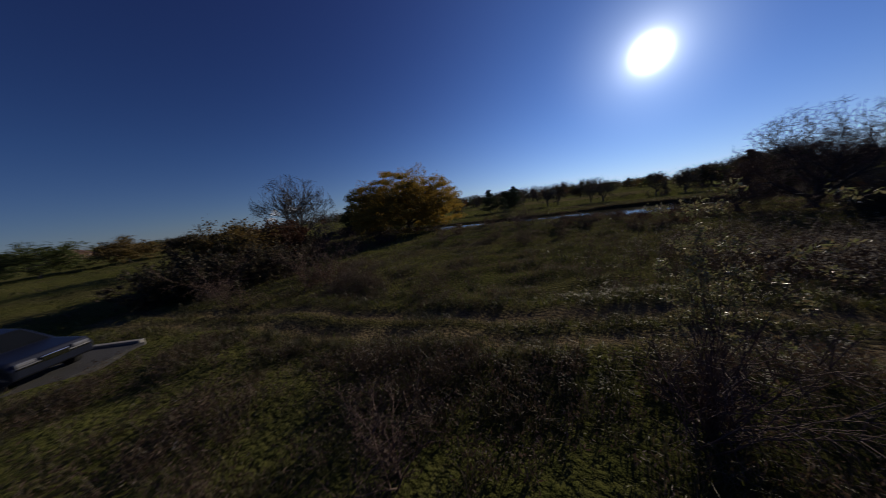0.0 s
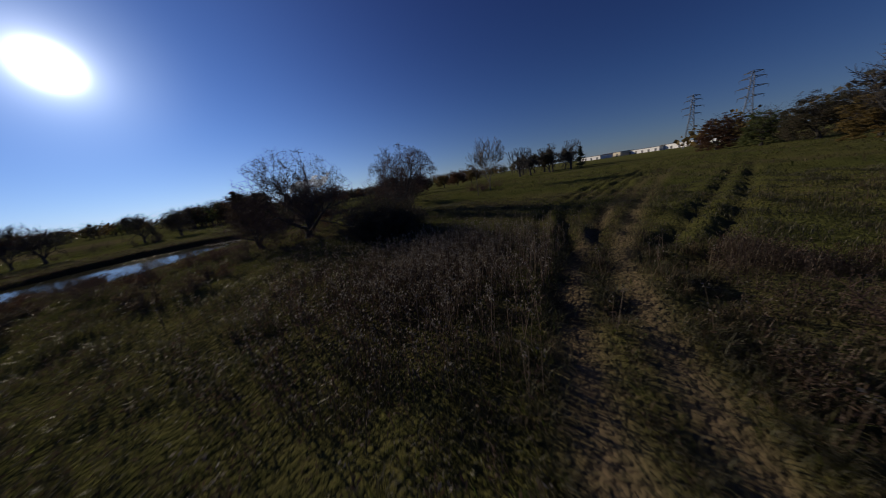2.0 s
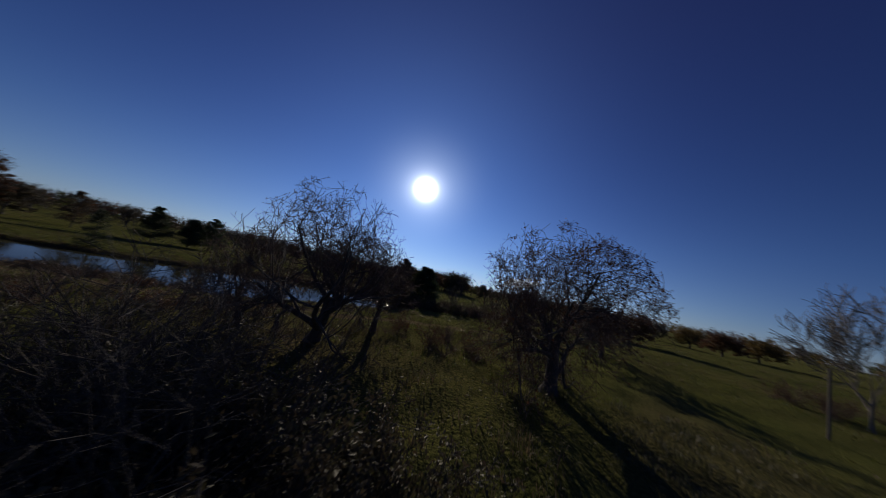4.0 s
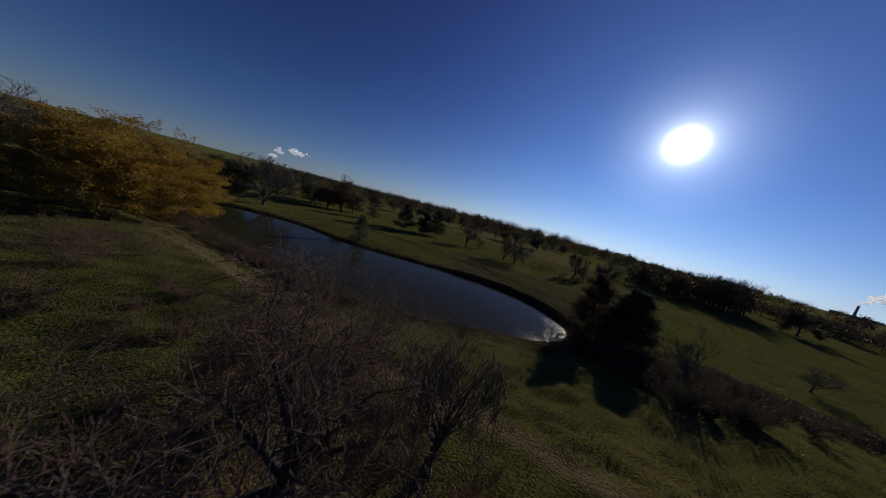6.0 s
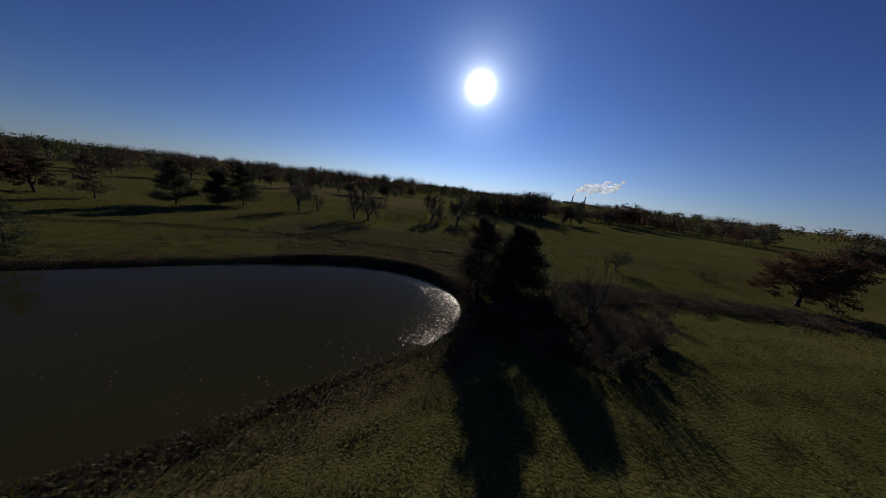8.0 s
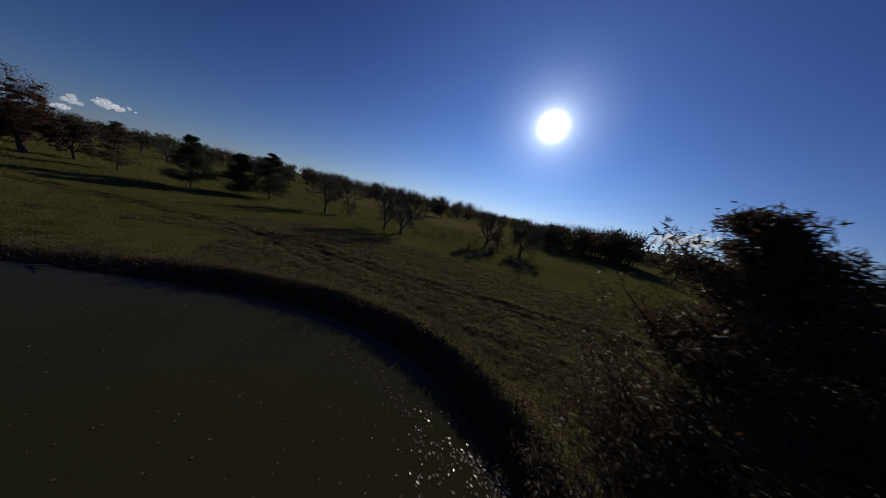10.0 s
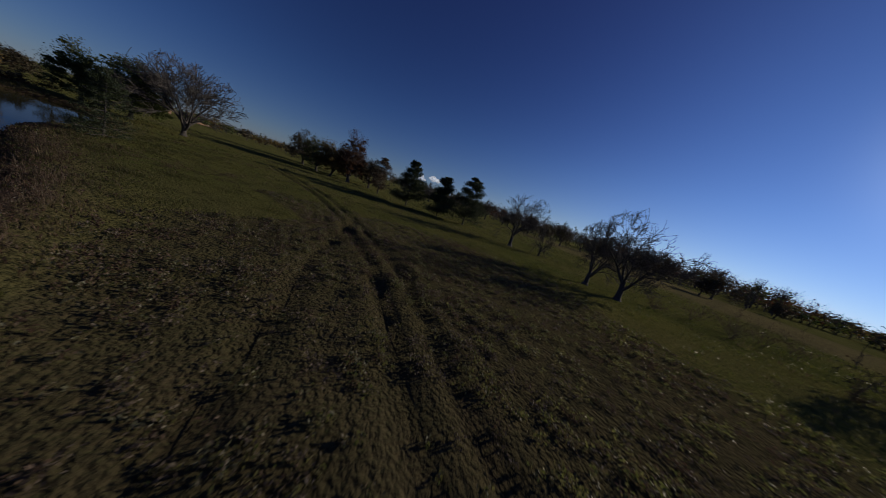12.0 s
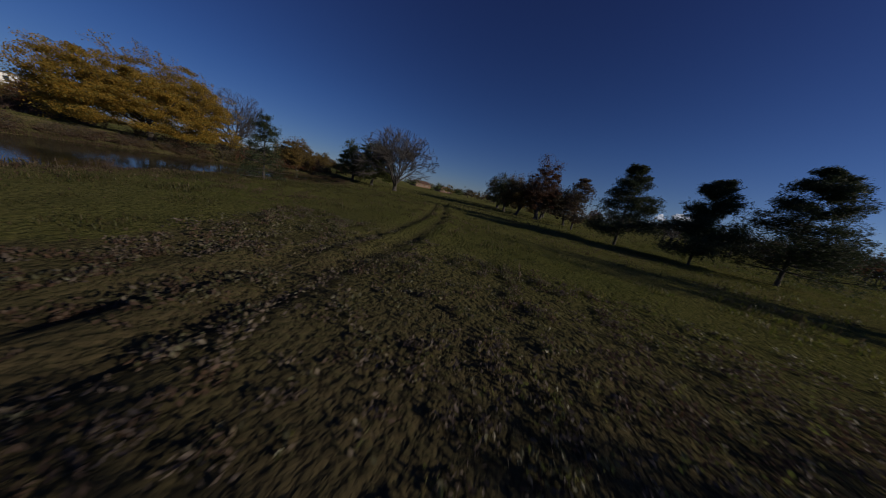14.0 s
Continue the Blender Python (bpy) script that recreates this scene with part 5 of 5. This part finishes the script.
# ---- parking bay with a car ----
def parking_bay():
    gx, gy, turn = -15.6, -2.4, 41
    z = height(-18, -3) + 0.10
    root = thing("parking_bay", (gx, gy, z), "small asphalt parking bay beside rough grass", "parking bay", "", turn)
    root["kind"] = "structure"
    box_part("asphalt", (-26, -1.3, -0.3, 1.2, 1.9, 0.0), ASPHALT, root)
    for side, y0 in (("far", 1.92), ("near", -1.62)):
        for k in range(14 if side == "far" else 12):
            box_part("kerb", (-27 + k * 2.0, y0, -0.3, -27 + k * 2.0 + 1.98, y0 + 0.2, 0.09), CONCRETE, root, bevel=0.02)


def car():
    """A dark estate car: one shaped body with glass, wheels and lamps."""
    z = height(-18, -3) + 0.10
    root = thing("car", (-16.8, -3.5, z), "dark blue parked sport utility car", "car", "", 41)
    profile = [(2.28, 0.42), (2.32, 0.72), (2.15, 0.95), (1.15, 1.06), (0.45, 1.56), (-0.4, 1.68), (-1.6, 1.64), (-2.1, 1.2), (-2.28, 1.0), (-2.26, 0.42), (-1.95, 0.30), (1.95, 0.30)]
    bm = bmesh.new()
    rows = []
    for y, tuck in ((-0.93, 1.0), (-0.82, 0.0), (0.82, 0.0), (0.93, 1.0)):
        rows.append([bm.verts.new((x * (0.985 if tuck else 1), y * (0.80 if zz > 1.2 else 1.0), zz - 0.03 * tuck)) for x, zz in profile])
    for a, b in zip(rows, rows[1:]):
        for i in range(len(profile)):
            j = (i + 1) % len(profile)
            bm.faces.new((a[i], a[j], b[j], b[i]))
    bm.faces.new(rows[0][::-1])
    bm.faces.new(rows[-1])
    bmesh.ops.recalc_face_normals(bm, faces=bm.faces)
    bmesh.ops.bevel(bm, geom=list(bm.edges), offset=0.035, segments=2, profile=0.6, affect="EDGES")
    body = part("body", bm, CAR_PAINT, root)
    for s in (-1, 1):
        bm = bmesh.new()
        pts = [(0.95, 1.10), (0.38, 1.50), (-0.4, 1.59), (-1.5, 1.55), (-1.9, 1.16)]
        outer = [bm.verts.new((x, s * (0.945 if zz < 1.2 else 0.785), zz)) for x, zz in pts]
        bm.faces.new(outer)
        bmesh.ops.solidify(bm, geom=list(bm.faces), thickness=0.02)
        part("side_window", bm, GLASS, body)
        lamp = box_part("headlight", (2.14, s * 0.62 - 0.20, 0.76, 2.325, s * 0.62 + 0.20, 0.87), LAMP_GLASS, body, "clear glass headlight", 0.03)
        box_part("lamp_trim", (2.2, s * 0.58 - 0.24, 0.68, 2.34, s * 0.58 + 0.24, 0.715), CHROME, lamp)
        for wx in (1.42, -1.42):
            m = Matrix.Translation((wx, s * 0.86, 0.35)) @ Matrix.Rotation(radians(90), 4, "X")
            bm = bmesh.new()
            bmesh.ops.create_cone(bm, cap_ends=True, segments=24, radius1=0.36, radius2=0.36, depth=0.24, matrix=m)
            bmesh.ops.bevel(bm, geom=list(bm.edges), offset=0.03, segments=2, profile=0.5, affect="EDGES")
            wheel = part("wheel", bm, RUBBER, root)
            bm = bmesh.new()
            bmesh.ops.create_cone(bm, cap_ends=True, segments=20, radius1=0.23, radius2=0.21, depth=0.26, matrix=m)
            part("rim", bm, CHROME, wheel)
    box_part("grille", (2.24, -0.32, 0.66, 2.335, 0.32, 0.84), CHROME, body, "chrome radiator grille", 0.02)
    bm = bmesh.new()
    f = [bm.verts.new(p) for p in ((1.13, -0.78, 1.10), (1.13, 0.78, 1.10), (0.50, 0.66, 1.55), (0.50, -0.66, 1.55))]
    bm.faces.new(f)
    bmesh.ops.solidify(bm, geom=list(bm.faces), thickness=-0.02)
    part("windscreen", bm, GLASS, body)


parking_bay()
car()


# ---- what grows on the ground ----
def patchy(x, y):
    """Where growth is dry rather than green, from 0 to 1."""
    return step(np.sin(x * 0.31 + 1.3 * np.sin(y * 0.17)) * np.cos(y * 0.27 + 0.8 * np.sin(x * 0.13)) + 0.5 * np.sin(x * 0.9 + y * 0.7) * np.cos(y * 1.1 - x * 0.4), -0.1, 0.9)


def spots(rng, x, y, per_square_metre, margin=0.3, bare=0.55):
    """Random places on dry land, off the wheel ruts, with heights and dryness."""
    n = int((x[1] - x[0]) * (y[1] - y[0]) * per_square_metre)
    px, py = rng.uniform(*x, n), rng.uniform(*y, n)
    z, dry, earth, mud_and_shade = land(px, py)
    keep = (pond_distance(px, py) > margin) & (np.maximum(earth, mud_and_shade) < rng.uniform(0.2, bare + 0.3, n))
    clump = np.sin(px * 2.1 + 1.7 * np.sin(py * 1.3)) * np.cos(py * 1.9 + 1.1 * np.sin(px * 0.8)) + 0.6 * np.sin(px * 4.3 - py * 3.1)
    tussock = np.sin(px * 0.95 + 1.9 * np.sin(py * 0.6)) * np.cos(py * 1.15 + 1.4 * np.sin(px * 0.7))
    keep &= rng.random(n) < 0.16 + 0.95 * step(clump + 0.9 * tussock, -0.6, 0.7)
    keep &= ~((px > -46) & (px < -13.5) & (py > -24) & (py < 2) & (np.abs((py + 2.4) * 0.755 - (px + 15.6) * 0.656) < 2.4))
    return px[keep], py[keep], z[keep], np.maximum(dry[keep], patchy(px[keep], py[keep]))


def stuff(name, pieces, mats, label, category="grass"):
    v, f = join(*pieces)
    slots = np.concatenate([np.full(len(p[1]), k) for k, p in enumerate(pieces)])
    return tagged(new(name, mesh_from(name, v, f, mats, slots=slots)), label=label, category=category, kind="stuff")


def grass(name, x, y, density, tall, wide, seed, label, per=3, without=None, dry_share=0.6, mat=None):
    rng = np.random.default_rng(seed)
    px, py, z, dry = spots(rng, x, y, density)
    if without is not None:
        k = ~without(px, py)
        px, py, z, dry = px[k], py[k], z[k], dry[k]
    h = rng.uniform(*tall, len(px)) * (0.5 + (0.5 + 0.7 * rng.random(len(px))) * step(np.sin(px * 0.95 + 1.9 * np.sin(py * 0.6)) * np.cos(py * 1.15 + 1.4 * np.sin(px * 0.7)), -0.3, 0.9))
    b = np.stack([px, py, z - 0.02], 1)
    brown = rng.random(len(px)) < dry * dry_share
    w = np.full(len(px), wide)
    pieces = [blades(b[~brown], h[~brown], w[~brown], rng, 0.7, per), blades(b[brown], h[brown] * 1.2, w[brown], rng, 0.6, per)]
    return stuff(name, pieces, [mat or GRASS, DRY], label)


def leafy(name, x, y, density, seed, label, size=0.15, tall=0.3, leaves=4, without=None, withered=0.0):
    """Low broad-leaved growth: clumps of small leaves above the soil."""
    rng = np.random.default_rng(seed)
    px, py, z, dry = spots(rng, x, y, density, 2.2)
    if without is not None:
        k = ~without(px, py)
        px, py, z, dry = px[k], py[k], z[k], dry[k]
    row = np.cos(2 * np.pi * (py - 0.10 * px) / 0.95 + 0.8 * np.sin(px * 0.35))
    k = rng.random(len(px)) < 0.24 + 0.76 * step(row, -0.5, 0.4)
    px, py, z, dry = px[k], py[k], z[k], dry[k]
    clump = np.stack([px, py, z], 1)
    c = np.repeat(clump, leaves, 0)
    h = np.repeat(tall * rng.uniform(0.35, 1.0, len(px)) * (0.65 + 0.5 * step(np.sin(px * 0.8) + np.cos(py * 0.9 + px * 0.5), -0.5, 1.2)), leaves)
    c = c + np.stack([rng.normal(size=len(c)) * 0.09, rng.normal(size=len(c)) * 0.09, h * rng.uniform(0.25, 1.0, len(c))], 1)
    brown = np.repeat(rng.random(len(px)) < 0.14 + 0.4 * dry * step(py, 70, 90) * step(-px, -8, 20) + 0.15 * dry, leaves)
    band = np.sin(py * 2.2 - px * 0.5 + 1.5 * np.sin(px * 0.23)) + 1.2 * np.sin(px * 0.5 + 1.6 * np.sin(py * 0.4)) * np.cos(py * 0.55)
    grey = np.repeat(rng.random(len(px)) < 0.10 + withered * (0.18 + 0.55 * step(band, -0.3, 1.2)), leaves)
    pieces = [leaf_quads(c[~brown & ~grey], size, size * 0.6, rng, up=0.4), leaf_quads(c[brown], size, size * 0.5, rng, up=0.5), leaf_quads(c[grey & ~brown], size, size * 0.5, rng, up=0.4)]
    return stuff(name, pieces, [CROP, BROWN_WEED, WITHERED], label, "crop")


def weeds(name, x, y, count, seed, label):
    """Tall dead stalks with pale fluffy heads."""
    rng = np.random.default_rng(seed)
    px, py = rng.normal(np.mean(x), (x[1] - x[0]) / 4, count), rng.normal(np.mean(y), (y[1] - y[0]) / 4, count)
    z, _, earth, _ = land(px, py)
    k = (earth < 0.15) & (rng.random(count) < 1 - 0.7 * step(py - 0.6 * px, 14.5, 18))
    px, py, z = px[k], py[k], z[k]
    n = len(px)
    h = rng.uniform(0.55, 1.15, n)
    top = np.stack([px + rng.normal(size=n) * 0.10, py + rng.normal(size=n) * 0.10, z + h], 1)
    stalk = tubes(np.concatenate([np.stack([px, py, z - 0.05], 1), top, np.full((n, 1), 0.010), np.full((n, 1), 0.006)], 1), 3)
    heads = np.repeat(top, 6, 0) + rng.normal(size=(6 * n, 3)) * [0.05, 0.05, 0.07]
    low = np.repeat(np.stack([px, py, z], 1), 12, 0) + np.stack([rng.normal(size=12 * n) * 0.08, rng.normal(size=12 * n) * 0.08, np.repeat(h, 12) * rng.uniform(0.15, 0.9, 12 * n)], 1)
    return stuff(name, [stalk, leaf_quads(heads, 0.07, 0.038, rng, up=0.6), leaf_quads(low, 0.11, 0.032, rng)], [DEAD_STEM, SEED, BROWN_WEED], label, "weeds")


def east_meadow(px, py):
    return (px > 24) & (px < 78) & (py > 42) & (py < 130)


def in_crop(px, py):
    return (px > -27) & (px < 18) & (py > 83) & (py < 107)


def in_fields(px, py):
    return ((px > -75) & (px < 62) & (py > 107) & (py < 142)) | ((px > -24) & (px < 36) & (py > -3) & (py < 37)) | ((px > -50) & (px < 24) & (py > 77) & (py < 113)) | ((px > -50) & (px < 48) & (py > 36) & (py < 79)) | east_meadow(px, py)


def by_lane(px, py):
    return (px > -16) & (px < 14) & (py > -4) & (py < 16)


def fringe(name, seed, label):
    """Longer grass on the crown and along both shoulders of the lane."""
    rng = np.random.default_rng(seed)
    line = TRACKS["lane"][0]
    seg = np.diff(line, axis=0)
    size = np.hypot(seg[:, 0], seg[:, 1])
    k = rng.choice(len(seg), 9000, p=size / size.sum())
    p = line[k] + seg[k] * rng.random((9000, 1))
    nrm = np.stack([-seg[k][:, 1], seg[k][:, 0]], 1) / size[k][:, None]
    side = rng.choice([-1, 0, 0, 1, 1], 9000)
    p = p + nrm * (side * 1.75 + rng.normal(size=9000) * np.where(side == 0, 0.16, 0.35))[:, None]
    keep = (p[:, 0] > -18) & (p[:, 0] < 30)
    p, side = p[keep], side[keep]
    z = land(p[:, 0], p[:, 1])[0]
    h = np.where(side == 0, rng.uniform(0.12, 0.30, len(p)), rng.uniform(0.22, 0.50, len(p)))
    b = np.stack([p[:, 0], p[:, 1], z - 0.02], 1)
    pale = rng.random(len(p)) < np.where(side == 0, 0.65, 0.3)
    w = np.full(len(p), 0.016)
    return stuff(name, [blades(b[~pale], h[~pale], w[~pale], rng, 0.9, 5), blades(b[pale], h[pale], w[pale], rng, 0.9, 5)], [GRASS, DRY], label)


def tussocks(name, count, seed, label):
    """Dense clumps of long grass drooping outwards on the lane's shoulders."""
    rng = np.random.default_rng(seed)
    line = TRACKS["lane"][0]
    seg = np.diff(line, axis=0)
    size = np.hypot(seg[:, 0], seg[:, 1])
    k = rng.choice(len(seg), count, p=size / size.sum())
    nrm = np.stack([-seg[k][:, 1], seg[k][:, 0]], 1) / size[k][:, None]
    p = line[k] + seg[k] * rng.random((count, 1)) + nrm * (rng.choice([-1, -1, 1], count) * (1.45 + rng.gamma(1.5, 0.5, count)))[:, None]
    p = p[(p[:, 0] > -14) & (p[:, 0] < 14)]
    z = land(p[:, 0], p[:, 1])[0]
    per = 70
    n = len(p) * per
    b = np.repeat(np.stack([p[:, 0], p[:, 1], z - 0.03], 1), per, 0)
    big = np.repeat(rng.uniform(0.18, 0.42, len(p)), per) * rng.uniform(0.6, 1.1, n)
    az = rng.uniform(0, 2 * np.pi, n)
    out = np.stack([np.cos(az), np.sin(az), 0 * az], 1)
    side = np.stack([-np.sin(az), np.cos(az), 0 * az], 1) * 0.005
    reach = (big * rng.uniform(0.15, 0.75, n))[:, None]
    h = big[:, None]
    up = np.array([0, 0, 1.0])
    root = b + out * 0.24 * rng.random((n, 1)) ** 0.6
    mid = root + out * reach * 0.35 + up * h * 0.75
    bend = root + out * reach * 0.75 + up * h * 0.80
    tip = root + out * reach * 1.1 + up * h * 0.45
    v = np.stack([root - side, root + side, mid + side, mid - side, bend + side * 0.8, bend - side * 0.8, tip + side * 0.2, tip - side * 0.2], 1)
    f = np.array([[0, 1, 2, 3], [3, 2, 4, 5], [5, 4, 6, 7]])[None] + (np.arange(n) * 8)[:, None, None]
    pale = np.repeat(np.repeat(rng.random(len(p)) < 0.3, per), 3)
    return tagged(new(name, mesh_from(name, v.reshape(-1, 3), f.reshape(-1, 4), [DULL_GRASS, DRY], slots=pale.astype(int))), label=label, category="grass", kind="stuff")


def brown_weeds(name, x, y, density, tall, seed, label, within=None):
    """Dead brown perennials: a stalk with short side leaves and small heads."""
    rng = np.random.default_rng(seed)
    px, py, z, dry = spots(rng, x, y, density, bare=0.2)
    lump = np.sin(px * 0.7 + 1.9 * np.sin(py * 0.45)) * np.cos(py * 0.8 + 0.9 * np.sin(px * 0.5))
    k = (rng.random(len(px)) < 0.22 + 0.9 * step(lump, -0.3, 0.55)) & (to_line(px, py, TRACKS["lane"][0]) > 2.1)
    if within is not None:
        k &= within(px, py)
    px, py, z = px[k], py[k], z[k]
    n = len(px)
    h = rng.uniform(*tall, n) * (0.7 + 0.4 * step(lump[k], 0, 0.9))
    b = np.stack([px, py, z - 0.03], 1)
    stalks = blades(b, h, np.full(n, 0.012), rng, 0.35, 2)
    c = np.repeat(b, 9, 0)
    f = rng.uniform(0.25, 1.0, len(c))
    c = c + np.stack([rng.normal(size=len(c)) * 0.07, rng.normal(size=len(c)) * 0.07, np.repeat(h, 9) * f], 1)
    pale = rng.random(len(c)) < 0.10 * (f > 0.8)
    leaves = leaf_quads(c[~pale], 0.085, 0.026, rng, up=0.3)
    heads = leaf_quads(c[pale], 0.05, 0.03, rng, up=0.6)
    return stuff(name, [stalks, leaves, heads], [DEAD_STEM, BROWN_WEED, SEED], label, "weeds")


grass("verge_grass", (-16, 14), (-4, 16), 105, (0.14, 0.36), 0.015, 300, "tangled meadow grass by the lane", 3, dry_share=0.8, mat=DULL_GRASS)
grass("lane_grass", (-24, 36), (-3, 37), 34, (0.14, 0.40), 0.026, 301, "rough meadow grass beside the lane", 3, by_lane, mat=DULL_GRASS)
fringe("lane_fringe", 310, "long pale and green grass along the lane")
tussocks("lane_tussocks", 1100, 325, "drooping tussocks of long grass on the lane's shoulders")
grass("pond_grass", (-50, 30), (37, 78), 15, (0.13, 0.30), 0.036, 302, "short turf round the pond", 3, dry_share=0.35)
grass("pond_tussocks", (-16, 26), (46, 74), 30, (0.10, 0.34), 0.020, 317, "tufted turf on the pond's near bank", 3, dry_share=0.4)
grass("outer_grass", (-110, 110), (-40, 170), 1.6, (0.22, 0.5), 0.08, 303, "rough meadow grass", 3, in_fields, 0.4)
grass("east_grass", (24, 78), (42, 130), 8, (0.16, 0.36), 0.045, 308, "rough turf of the eastern meadow", 3, lambda px, py: (px < 30) & (py < 78), 0.45)
grass("edge_grass", (-75, 62), (107, 142), 8, (0.16, 0.36), 0.04, 313, "rough grass at the field's edge", 3, None, 0.25)
leafy("field_crop", (-27, 18), (84, 107), 24, 304, "low broad-leaved cover crop turning brown", 0.085, 0.32, 15, by_water, 0.8)
leafy("outer_crop", (-22, 24), (78, 112), 14, 309, "low broad-leaved cover crop further off", 0.10, 0.34, 14, lambda px, py: in_crop(px, py) | by_water(px, py), 0.8)
grass("shore_turf", (-32, 8), (72, 97), 55, (0.07, 0.20), 0.020, 323, "short olive turf between pond and crop", 3, lambda px, py: ~by_water(px, py), 1.1)
grass("west_turf", (-56, -20), (64, 112), 15, (0.12, 0.30), 0.034, 318, "rough olive turf west of the crop", 3, lambda px, py: in_crop(px, py) & (px > -25), 0.6)
leafy("lane_herbs", (-14, 16), (7, 30), 12, 305, "low weeds among meadow grass", 0.065, 0.32, 5)
weeds("weed_patch", (0, 15), (12.5, 26.5), 3600, 306, "dead goldenrod stalks with pale seed heads")
brown_weeds("roadside_weeds", (-15, 14), (-6, 9), 105, (0.35, 1.0), 307, "dead brown weeds beside the ruts")
brown_weeds("bramble_weeds", (-10, 14), (27, 46), 9, (0.5, 1.3), 315, "tangled dead weeds among the brambles")
brown_weeds("meadow_weeds", (-20, 4), (9, 26), 13, (0.3, 0.8), 316, "brown weeds among meadow grass")
brown_weeds("bank_weeds", (-11, 5), (38.5, 45), 26, (0.3, 0.8), 319, "dead reddish weeds below the muddy track")
brown_weeds("track_weeds", (4, 17), (42, 49.5), 26, (0.3, 0.8), 320, "dead reddish weeds beside the muddy track")
brown_weeds("shore_weeds", (3, 18), (84.6, 88.6), 42, (0.3, 0.75), 321, "shaggy brown weeds on the pond's southern shore")
brown_weeds("rim_weeds", (-24, 5), (74, 88), 46, (0.3, 0.85), 324, "shaggy brown weeds along the pond's southern rim", lambda px, py: (pond_distance(px, py) < 2.3) & (py > 70 + 0.3 * (px + 24)))
brown_weeds("low_weeds", (6, 15), (51, 57), 14, (0.12, 0.32), 322, "low brown weeds in the turf")
brown_weeds("russet_weeds", (-24, -8), (2, 13), 20, (0.6, 1.3), 314, "tall russet weeds beyond the ruts")


def bank_growth():
    rng = np.random.default_rng(311)
    k = rng.integers(0, len(POND), 24000)
    f = rng.random((24000, 1))
    on = POND[k] * (1 - f) + np.roll(POND, -1, 0)[k] * f
    out = unit(on - POND.mean(0))
    p = on + out * (rng.gamma(1.6, 0.9, (24000, 1)) - 0.1) + rng.normal(size=(24000, 2)) * 0.3
    z = land(p[:, 0], p[:, 1])[0]
    keep = (z > WATER_Z - 0.12) & (pond_distance(p[:, 0], p[:, 1]) > -0.3)
    p, z = p[keep], z[keep]
    b = np.stack([p[:, 0], p[:, 1], z - 0.03], 1)
    h = rng.uniform(0.2, 0.5, len(b)) * (0.45 + 0.2 * step(p[:, 0], -18, -4) + 0.3 * (p[:, 1] < 62))
    green = rng.random(len(b)) < 0.3
    return stuff("bank_growth", [blades(b[~green], h[~green], np.full((~green).sum(), 0.035), rng, 0.6, 4), blades(b[green], h[green], np.full(green.sum(), 0.04), rng, 0.7, 4)], [BROWN_WEED, GRASS], "dry grass overhanging the pond's bank")


def floating_leaves():
    """Fallen leaves drifted into the pond's tip."""
    rng = np.random.default_rng(312)
    n = 9000
    p = np.stack([rng.uniform(-14, 14.5, n), rng.uniform(55, 83, n)], 1)
    d = pond_distance(p[:, 0], p[:, 1])
    tip = np.exp(-np.hypot(p[:, 0] - 13, p[:, 1] - 73.5) / 5.5)
    keep = (d < -0.05) & (rng.random(n) < 0.03 + tip * np.exp(d / 1.6) * 2.2)
    extra = np.stack([rng.uniform(9, 14.4, 9000), rng.uniform(68, 80, 9000)], 1)
    de = pond_distance(extra[:, 0], extra[:, 1])
    extra = extra[(de < -0.02) & (rng.random(9000) < np.exp(de / 0.9))]
    edge = np.stack([rng.uniform(-9, 10, 16000), rng.uniform(74, 85, 16000)], 1)
    ds = pond_distance(edge[:, 0], edge[:, 1])
    edge = edge[(rng.random(16000) < 0.30 * np.exp(-((ds + 2.3) / 0.5) ** 2) * step(edge[:, 0], -6, 8) + 0.02 * (ds < -0.3))]
    edge = edge[pond_distance(edge[:, 0], edge[:, 1]) < -0.1]
    p = np.concatenate([p[keep], extra, edge])
    c = np.stack([p[:, 0], p[:, 1], np.full(len(p), WATER_Z + 0.012)], 1)
    a = rng.uniform(0, 6.283, len(p))
    u = np.stack([np.cos(a), np.sin(a), rng.normal(size=len(p)) * 0.12], 1)
    w = np.stack([-np.sin(a), np.cos(a), rng.normal(size=len(p)) * 0.12], 1)
    s = rng.uniform(0.035, 0.09, (len(p), 1)) * np.where((p[:, 1] > 74) & (p[:, 0] < 9), 0.62, 1.0)[:, None]
    v = np.stack([c - u * s, c + w * s * 0.6, c + u * s, c - w * s * 0.6], 1).reshape(-1, 3)
    pale = rng.random(len(p)) < 0.7
    f = np.arange(len(v)).reshape(-1, 4)
    return tagged(new("floating_leaves", mesh_from("floating_leaves", v, f, [RUST, FLOATING], slots=pale.astype(int))), label="fallen leaves floating on the pond", category="leaves", kind="stuff")


bank_growth()
floating_leaves()


def driftwood(place, length, turn, label):
    x, y = place
    root = thing("driftwood", (x, y, max(WATER_Z, height(x, y)) + 0.03), label, "branch", "", turn)
    part("branch", mesh_from("branch", *tubes([(0, 0, 0, length * 0.5, 0.1, 0.12, 0.05, 0.04), (length * 0.5, 0.1, 0.12, length, -0.05, 0.2, 0.04, 0.015), (length * 0.5, 0.1, 0.12, length * 0.8, 0.4, 0.3, 0.025, 0.01)], 6), [PALE_BARK], True), None, root)


driftwood((-14.8, 78.0), 1.4, 20, "bleached dead branch lying on the pond's bank")
driftwood((13.2, 72.2), 1.8, -50, "bleached dead branch lying at the water's edge")
